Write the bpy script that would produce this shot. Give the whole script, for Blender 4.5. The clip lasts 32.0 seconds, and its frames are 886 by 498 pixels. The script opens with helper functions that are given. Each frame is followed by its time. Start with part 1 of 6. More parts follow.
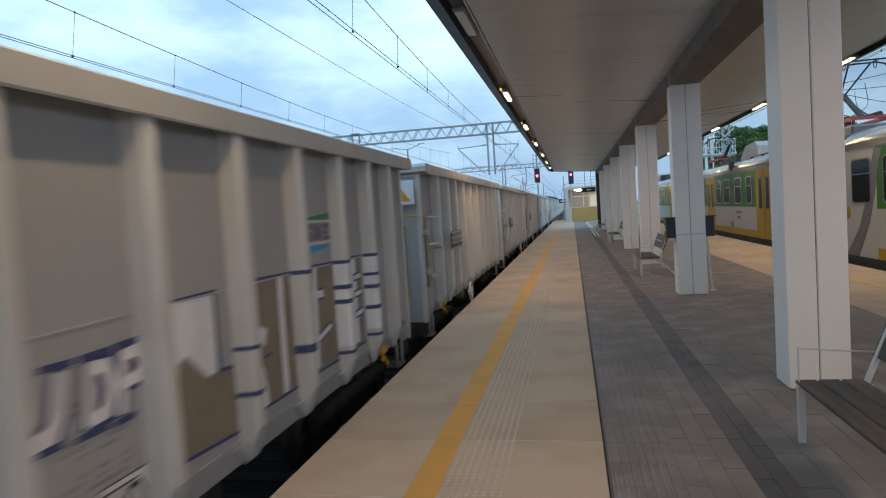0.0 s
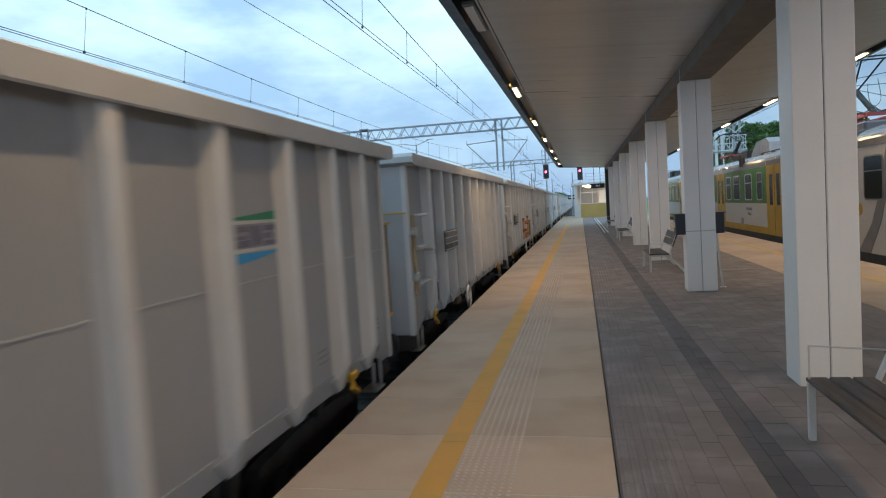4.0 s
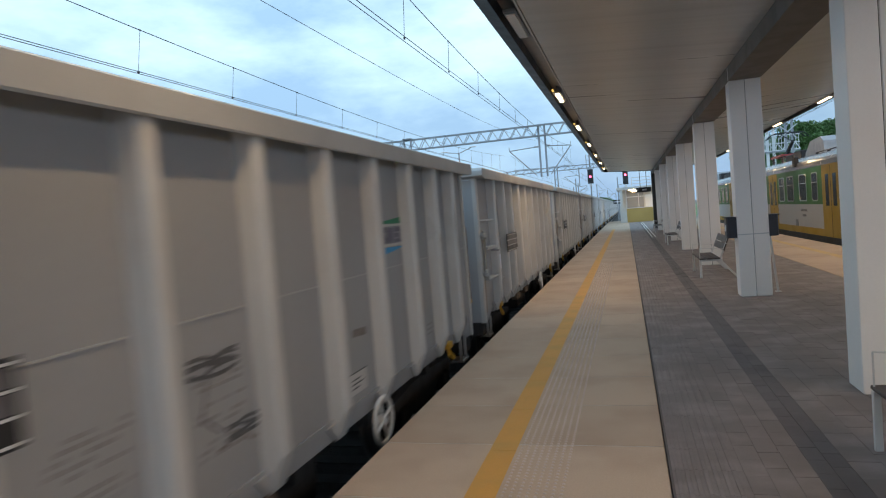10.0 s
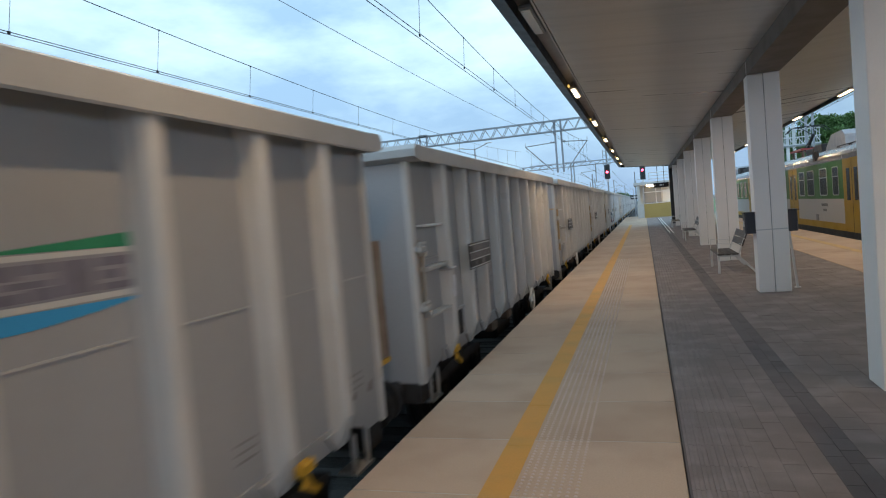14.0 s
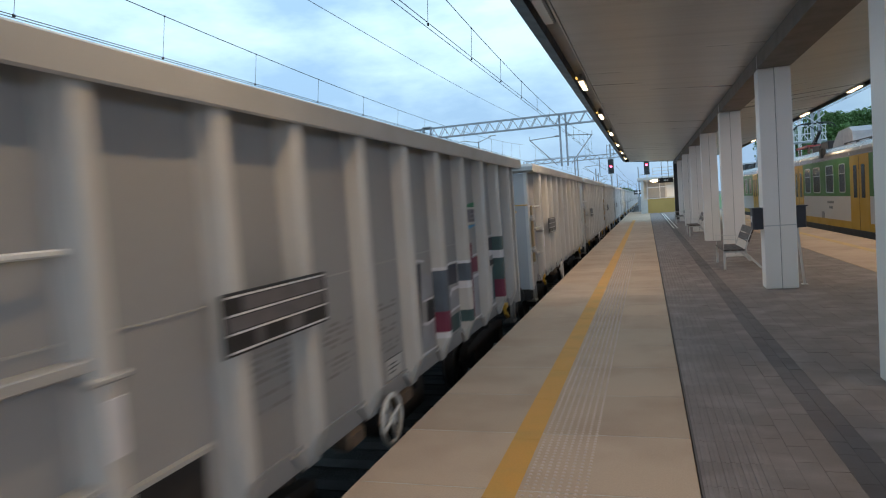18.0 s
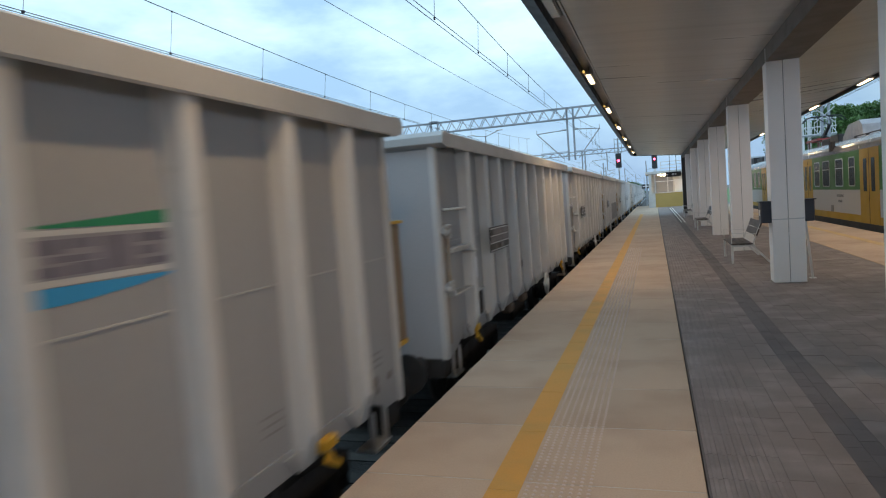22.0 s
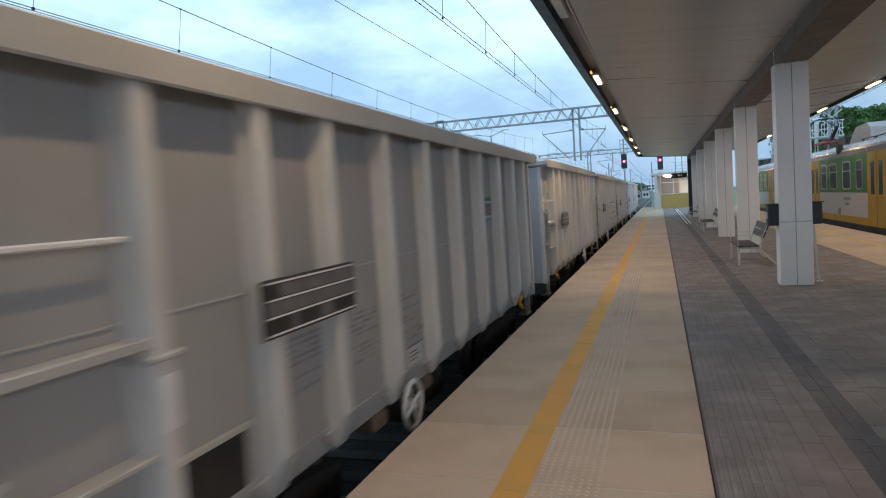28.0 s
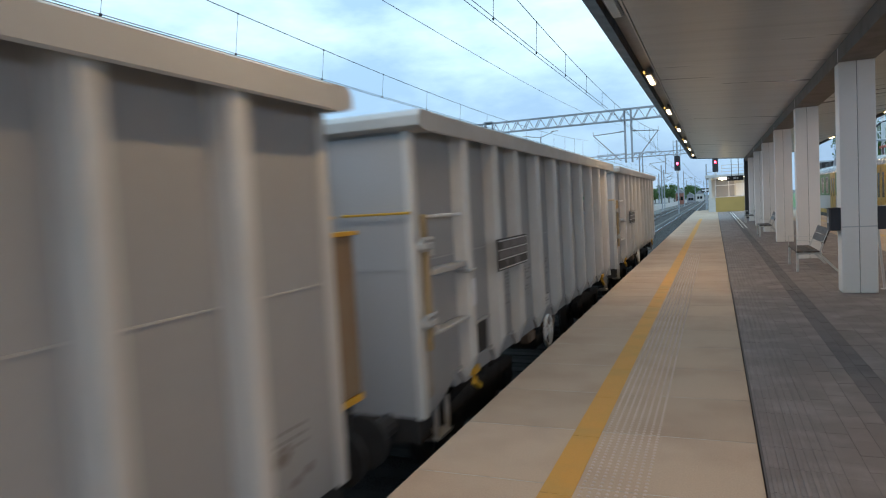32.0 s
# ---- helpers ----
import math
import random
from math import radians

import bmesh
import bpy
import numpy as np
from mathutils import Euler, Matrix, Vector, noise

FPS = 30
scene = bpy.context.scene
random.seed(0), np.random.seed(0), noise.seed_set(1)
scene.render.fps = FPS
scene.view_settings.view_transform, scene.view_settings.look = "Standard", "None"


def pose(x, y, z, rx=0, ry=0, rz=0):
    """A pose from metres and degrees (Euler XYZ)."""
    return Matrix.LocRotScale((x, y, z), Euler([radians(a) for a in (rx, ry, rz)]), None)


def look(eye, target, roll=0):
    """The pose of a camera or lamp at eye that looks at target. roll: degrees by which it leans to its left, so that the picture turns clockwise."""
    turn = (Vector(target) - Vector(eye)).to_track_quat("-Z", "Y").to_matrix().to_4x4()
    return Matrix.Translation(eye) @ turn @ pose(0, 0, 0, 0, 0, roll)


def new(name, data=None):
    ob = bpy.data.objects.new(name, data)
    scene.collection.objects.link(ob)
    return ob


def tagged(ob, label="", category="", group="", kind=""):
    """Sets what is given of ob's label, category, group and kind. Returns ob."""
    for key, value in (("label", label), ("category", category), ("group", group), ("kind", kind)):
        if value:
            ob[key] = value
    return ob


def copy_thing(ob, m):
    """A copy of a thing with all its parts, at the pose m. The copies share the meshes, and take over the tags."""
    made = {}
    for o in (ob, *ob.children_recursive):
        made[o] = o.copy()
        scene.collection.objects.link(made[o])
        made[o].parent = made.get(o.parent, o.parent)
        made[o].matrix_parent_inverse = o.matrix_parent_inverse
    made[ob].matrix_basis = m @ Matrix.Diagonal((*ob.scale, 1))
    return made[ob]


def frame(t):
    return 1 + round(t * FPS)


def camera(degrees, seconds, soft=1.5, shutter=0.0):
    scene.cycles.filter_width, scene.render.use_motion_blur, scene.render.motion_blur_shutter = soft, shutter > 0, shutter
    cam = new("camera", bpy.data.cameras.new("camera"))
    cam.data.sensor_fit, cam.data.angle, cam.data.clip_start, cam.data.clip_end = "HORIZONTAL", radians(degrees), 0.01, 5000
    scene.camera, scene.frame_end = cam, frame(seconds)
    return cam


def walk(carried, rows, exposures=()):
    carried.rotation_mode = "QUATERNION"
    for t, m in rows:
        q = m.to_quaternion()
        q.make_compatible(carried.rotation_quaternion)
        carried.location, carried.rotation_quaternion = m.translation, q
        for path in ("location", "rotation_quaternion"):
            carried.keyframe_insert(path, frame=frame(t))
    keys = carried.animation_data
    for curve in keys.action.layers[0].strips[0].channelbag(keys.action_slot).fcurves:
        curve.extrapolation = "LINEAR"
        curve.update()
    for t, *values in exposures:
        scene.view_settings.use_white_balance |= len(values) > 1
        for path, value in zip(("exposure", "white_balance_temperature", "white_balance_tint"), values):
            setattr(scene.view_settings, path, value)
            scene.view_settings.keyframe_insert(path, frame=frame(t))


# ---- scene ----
# World: x across the platforms, y along them, z = 0 on the platform. The train runs towards -y.
cam = camera(68.1, 32.0, soft=1.15, shutter=0.34)
EYE_ROWS = [
    (0, 0.055, 0.017, 1.851, 11.10, -3.21, 3.71),
    (0.5, 0.056, 0.013, 1.857, 10.66, -3.07, 3.87),
    (1, 0.061, -0.001, 1.864, 10.63, -2.67, 3.55),
    (1.5, 0.060, -0.003, 1.857, 10.71, -2.80, 3.32),
    (2, 0.061, 0.004, 1.855, 10.82, -3.05, 3.47),
    (2.5, 0.060, 0.006, 1.862, 11.00, -3.07, 3.63),
    (3, 0.057, -0.011, 1.866, 11.42, -3.44, 3.61),
    (3.5, 0.051, 0.001, 1.856, 11.57, -3.49, 3.71),
    (5.5, 0.046, 0.012, 1.850, 13.23, -3.60, 3.38),
    (6, 0.044, -0.000, 1.852, 13.69, -3.44, 3.85),
    (6.5, 0.042, 0.003, 1.850, 13.72, -3.64, 4.09),
    (7, 0.034, 0.019, 1.851, 13.76, -3.10, 4.28),
    (7.5, 0.026, 0.021, 1.851, 13.89, -3.58, 3.95),
    (8, 0.025, 0.029, 1.849, 14.06, -3.46, 4.23),
    (8.5, 0.027, 0.023, 1.859, 14.66, -3.21, 4.36),
    (9, 0.025, 0.009, 1.858, 15.11, -2.79, 4.42),
    (9.5, 0.028, 0.020, 1.851, 15.57, -2.79, 4.04),
    (10, 0.038, 0.004, 1.857, 15.64, -2.58, 4.66),
    (10.5, 0.044, -0.007, 1.855, 16.09, -2.76, 4.72),
    (11, 0.045, -0.014, 1.850, 16.51, -2.90, 4.62),
    (11.5, 0.047, -0.010, 1.856, 16.62, -2.71, 4.76),
    (12, 0.047, -0.019, 1.854, 16.60, -2.80, 4.60),
    (12.5, 0.045, -0.020, 1.861, 16.74, -2.67, 4.51),
    (13, 0.045, -0.023, 1.859, 16.83, -2.81, 4.65),
    (13.5, 0.039, -0.009, 1.859, 17.03, -2.69, 4.69),
    (14, 0.050, -0.032, 1.863, 17.04, -2.79, 4.91),
    (14.5, 0.039, -0.010, 1.859, 17.07, -2.51, 4.61),
    (16.5, -0.008, 0.007, 1.843, 15.96, -3.75, 3.69),
    (17, -0.023, 0.010, 1.846, 17.21, -3.52, 3.78),
    (17.5, -0.022, 0.027, 1.847, 16.92, -3.66, 4.15),
    (18, -0.028, 0.016, 1.845, 17.24, -3.41, 4.13),
    (18.5, -0.026, 0.006, 1.855, 17.54, -3.36, 4.12),
    (19, -0.018, -0.000, 1.852, 17.56, -3.09, 4.09),
    (19.5, -0.016, -0.005, 1.849, 17.37, -3.14, 4.23),
    (20, -0.014, -0.013, 1.850, 17.47, -3.45, 4.15),
    (20.5, -0.018, -0.007, 1.850, 17.50, -3.30, 4.12),
    (21, -0.020, -0.003, 1.852, 17.70, -3.29, 4.12),
    (21.5, -0.013, 0.003, 1.839, 18.10, -3.34, 4.30),
    (22, -0.017, -0.003, 1.836, 17.86, -3.83, 4.24),
    (22.5, -0.024, 0.006, 1.845, 18.53, -3.89, 3.99),
    (23, -0.023, 0.039, 1.835, 18.65, -4.99, 3.81),
    (23.5, -0.035, 0.025, 1.840, 18.56, -4.55, 3.43),
    (24, -0.036, 0.021, 1.837, 18.74, -4.82, 3.73),
    (24.5, -0.037, 0.021, 1.840, 18.67, -4.63, 3.75),
    (25, -0.036, 0.011, 1.838, 18.41, -4.51, 3.72),
    (25.5, -0.043, 0.000, 1.840, 18.38, -4.27, 3.82),
    (27.5, -0.040, -0.028, 1.842, 18.12, -3.46, 3.65),
    (28, -0.047, -0.014, 1.846, 18.26, -3.87, 3.75),
    (28.5, -0.040, -0.017, 1.842, 18.46, -3.69, 3.94),
    (29, -0.040, -0.010, 1.840, 18.73, -3.69, 3.69),
    (29.5, -0.039, -0.014, 1.834, 19.25, -3.84, 3.55),
    (30, -0.044, -0.017, 1.834, 19.45, -3.99, 3.61),
    (30.5, -0.047, -0.018, 1.844, 19.70, -4.14, 3.50),
    (31, -0.044, -0.045, 1.849, 20.54, -3.90, 3.46),
    (31.5, -0.025, -0.024, 1.840, 21.68, -3.45, 3.25),
    (32, -0.043, -0.032, 1.840, 22.45, -3.51, 3.24),
]
walk(cam, [(t, pose(x, y, z, 90 + p, r, yaw)) for t, x, y, z, yaw, p, r in EYE_ROWS], exposures=[(0.0, 0.0, 6500.0, 18.0), (21.0, 0.0, 6500.0, 18.0), (24.0, 0.12, 6700.0, 18.0), (25.5, 0.10, 6700.0, 18.0), (28.0, 0.03, 6500.0, 18.0), (32.0, 0.08, 6550.0, 18.0)])

# ---- light ----
world = bpy.data.worlds.new("dusk_sky")
scene.world = world
world.use_nodes = True
wn, wl = world.node_tree.nodes, world.node_tree.links
wn.clear()
sky = wn.new("ShaderNodeTexSky")
sky.sky_type = "NISHITA"
sky.sun_disc = False
sky.sun_elevation, sky.sun_rotation = radians(11.6), radians(118.1)
sky.air_density, sky.dust_density, sky.ozone_density = 1.2, 1.0, 1.6
wcoord = wn.new("ShaderNodeTexCoord")
wmap = wn.new("ShaderNodeMapping")
wmap.inputs["Scale"].default_value = (1.0, 1.0, 2.6)
wnoise = wn.new("ShaderNodeTexNoise")
wnoise.inputs["Scale"].default_value, wnoise.inputs["Detail"].default_value, wnoise.inputs["Roughness"].default_value = 3.4, 7.0, 0.56
wramp = wn.new("ShaderNodeValToRGB")
wramp.color_ramp.elements[0].position, wramp.color_ramp.elements[1].position = 0.40, 0.66
wcloud = wn.new("ShaderNodeRGB")
wcloud.outputs[0].default_value = (4.5, 6.6, 7.25, 1)
wblue = wn.new("ShaderNodeMixRGB")
wblue.inputs["Fac"].default_value = 0.85
# lavender blue low down, paler cyan higher up
wsep = wn.new("ShaderNodeSeparateXYZ")
wband = wn.new("ShaderNodeValToRGB")
wband.color_ramp.elements[0].position, wband.color_ramp.elements[1].position = 0.02, 0.45
wband.color_ramp.elements[0].color, wband.color_ramp.elements[1].color = (0.165, 0.305, 0.47, 1), (0.27, 0.47, 0.62, 1)
wgain = wn.new("ShaderNodeVectorMath")
wgain.operation = "SCALE"
wgain.inputs["Scale"].default_value = 10.0
wl.new(wcoord.outputs["Generated"], wsep.inputs["Vector"])
wl.new(wsep.outputs["Z"], wband.inputs["Fac"])
wl.new(wband.outputs["Color"], wgain.inputs[0])
wl.new(wgain.outputs["Vector"], wblue.inputs["Color2"])
wmix = wn.new("ShaderNodeMixRGB")
wbg = wn.new("ShaderNodeBackground")
wbg.inputs["Strength"].default_value = 0.185
wout = wn.new("ShaderNodeOutputWorld")
wl.new(wcoord.outputs["Generated"], wmap.inputs["Vector"])
wl.new(wmap.outputs["Vector"], wnoise.inputs["Vector"])
wl.new(wnoise.outputs["Fac"], wramp.inputs["Fac"])
wl.new(sky.outputs["Color"], wblue.inputs["Color1"])
wl.new(wblue.outputs["Color"], wmix.inputs["Color1"])
wl.new(wcloud.outputs["Color"], wmix.inputs["Color2"])
# thinner, bluer cloud towards the horizon
wthin = wn.new("ShaderNodeMapRange")
wthin.inputs["From Min"].default_value, wthin.inputs["From Max"].default_value = 0.03, 0.26
wthin.inputs["To Min"].default_value, wthin.inputs["To Max"].default_value = 0.30, 1.0
wfac = wn.new("ShaderNodeMath")
wfac.operation = "MULTIPLY"
wl.new(wsep.outputs["Z"], wthin.inputs["Value"])
wl.new(wthin.outputs["Result"], wfac.inputs[0])
wl.new(wramp.outputs["Color"], wfac.inputs[1])
wl.new(wfac.outputs[0], wmix.inputs["Fac"])
# an overcast sky grows brighter towards the zenith
wlift = wn.new("ShaderNodeMapRange")
wlift.inputs["From Min"].default_value, wlift.inputs["From Max"].default_value = 0.38, 1.0
wlift.inputs["To Min"].default_value, wlift.inputs["To Max"].default_value = 1.0, 1.9
wover = wn.new("ShaderNodeVectorMath")
wover.operation = "SCALE"
wl.new(wsep.outputs["Z"], wlift.inputs["Value"])
wl.new(wlift.outputs["Result"], wover.inputs["Scale"])
wl.new(wmix.outputs["Color"], wover.inputs[0])
# the dusk side of the sky is darker
wside = wn.new("ShaderNodeMapRange")
wside.inputs["From Min"].default_value, wside.inputs["From Max"].default_value = 0.08, 0.55
wside.inputs["To Min"].default_value, wside.inputs["To Max"].default_value = 1.0, 0.55
wdusk = wn.new("ShaderNodeVectorMath")
wdusk.operation = "SCALE"
wl.new(wsep.outputs["X"], wside.inputs["Value"])
wl.new(wside.outputs["Result"], wdusk.inputs["Scale"])
wl.new(wover.outputs["Vector"], wdusk.inputs[0])
wl.new(wdusk.outputs["Vector"], wbg.inputs["Color"])
wl.new(wbg.outputs["Background"], wout.inputs["Surface"])

sun = new("sun", bpy.data.lights.new("sun", "SUN"))
sun.data.energy, sun.data.angle, sun.data.color = 1.36, radians(50), (0.65, 0.79, 0.98)
sun.matrix_world = look((60, -32, 14), (0, 0, 0))

LAMP_YS = [-3.1, 3.0, 15.2, 21.3, 27.4, 33.5, 39.6, 45.7]
LAMP_LEVEL = {-1: dict(zip(LAMP_YS, (0.2, 0.5, 0.9, 0.56, 0.40, 0.32, 0.32, 0.32))), 1: dict(zip(LAMP_YS, (1.8, 1.7, 1.05, 1.0, 0.75, 0.58, 0.58, 0.58)))}
LAMP_W, LAMP_COL = 72.0, (1.0, 0.72, 0.39)


# ---- materials ----
def mat(name, col, rough=0.6, metal=0.0, var=0.15, scale=3.0, fine=60.0, bump=0.15, dist=0.004, tint=None, each=0.0, stretch=(1, 1, 1), spec=0.5, place=False):
    """Painted, mineral or metal surface: stains at one scale, grain at another, fine relief."""
    m = bpy.data.materials.new(name)
    m.use_nodes = True
    n, l = m.node_tree.nodes, m.node_tree.links
    b = n["Principled BSDF"]
    b.inputs["Metallic"].default_value = metal
    b.inputs["Specular IOR Level"].default_value = spec
    tc = n.new("ShaderNodeTexCoord")
    mp = n.new("ShaderNodeMapping")
    mp.inputs["Scale"].default_value = stretch
    if place:
        # one continuous pattern over many pieces that lie still
        l.new(n.new("ShaderNodeNewGeometry").outputs["Position"], mp.inputs["Vector"])
    else:
        oi, off = n.new("ShaderNodeObjectInfo"), n.new("ShaderNodeVectorMath")
        off.operation = "MULTIPLY_ADD"
        off.inputs[1].default_value = (31.0, 17.0, 23.0)
        l.new(oi.outputs["Random"], off.inputs[0])
        l.new(tc.outputs["Object"], off.inputs[2])
        l.new(off.outputs["Vector"], mp.inputs["Vector"])
    big, small = n.new("ShaderNodeTexNoise"), n.new("ShaderNodeTexNoise")
    big.inputs["Scale"].default_value, big.inputs["Detail"].default_value = scale, 5
    small.inputs["Scale"].default_value, small.inputs["Detail"].default_value = fine, 4
    for t in (big, small):
        l.new(mp.outputs["Vector"], t.inputs["Vector"])
    tint = tint or [c * 0.6 for c in col]
    mix = n.new("ShaderNodeMixRGB")
    mix.inputs["Color1"].default_value, mix.inputs["Color2"].default_value = (*col, 1), (*tint, 1)
    rmp = n.new("ShaderNodeValToRGB")
    rmp.color_ramp.elements[0].position, rmp.color_ramp.elements[1].position = 0.45, 0.8
    rmp.color_ramp.elements[1].color = (min(1, var * 3),) * 3 + (1,)
    l.new(big.outputs["Fac"], rmp.inputs["Fac"])
    l.new(rmp.outputs["Color"], mix.inputs["Fac"])
    hsv = n.new("ShaderNodeHueSaturation")
    add = n.new("ShaderNodeMath")
    add.operation = "MULTIPLY_ADD"
    add.inputs[1].default_value, add.inputs[2].default_value = var, 1 - var / 2
    l.new(small.outputs["Fac"], add.inputs[0])
    val = add.outputs[0]
    if each:
        info = n.new("ShaderNodeObjectInfo")
        geo = n.new("ShaderNodeNewGeometry")
        s = n.new("ShaderNodeMath")
        s.operation = "ADD"
        l.new(info.outputs["Random"], s.inputs[0])
        l.new(geo.outputs["Random Per Island"], s.inputs[1])
        fr = n.new("ShaderNodeMath")
        fr.operation = "FRACT"
        l.new(s.outputs[0], fr.inputs[0])
        a2 = n.new("ShaderNodeMath")
        a2.operation = "MULTIPLY_ADD"
        a2.inputs[1].default_value, a2.inputs[2].default_value = each, -each / 2
        l.new(fr.outputs[0], a2.inputs[0])
        a3 = n.new("ShaderNodeMath")
        a3.operation = "ADD"
        l.new(val, a3.inputs[0])
        l.new(a2.outputs[0], a3.inputs[1])
        val = a3.outputs[0]
    l.new(val, hsv.inputs["Value"])
    l.new(mix.outputs["Color"], hsv.inputs["Color"])
    l.new(hsv.outputs["Color"], b.inputs["Base Color"])
    rr = n.new("ShaderNodeMath")
    rr.operation = "MULTIPLY_ADD"
    rr.inputs[1].default_value, rr.inputs[2].default_value = 0.3, max(0.02, rough - 0.15)
    l.new(big.outputs["Fac"], rr.inputs[0])
    l.new(rr.outputs[0], b.inputs["Roughness"])
    if bump:
        bp = n.new("ShaderNodeBump")
        bp.inputs["Strength"].default_value, bp.inputs["Distance"].default_value = bump, dist
        l.new(small.outputs["Fac"], bp.inputs["Height"])
        l.new(bp.outputs["Normal"], b.inputs["Normal"])
    return m


def glow(name, col, power):
    m = bpy.data.materials.new(name)
    m.use_nodes = True
    b = m.node_tree.nodes["Principled BSDF"]
    b.inputs["Base Color"].default_value = (*col, 1)
    b.inputs["Emission Color"].default_value = (*col, 1)
    b.inputs["Emission Strength"].default_value = power
    return m


def glass(name, col, rough=0.05):
    m = bpy.data.materials.new(name)
    m.use_nodes = True
    b = m.node_tree.nodes["Principled BSDF"]
    b.inputs["Base Color"].default_value = (*col, 1)
    b.inputs["Roughness"].default_value = rough
    b.inputs["Specular IOR Level"].default_value = 0.05
    return m


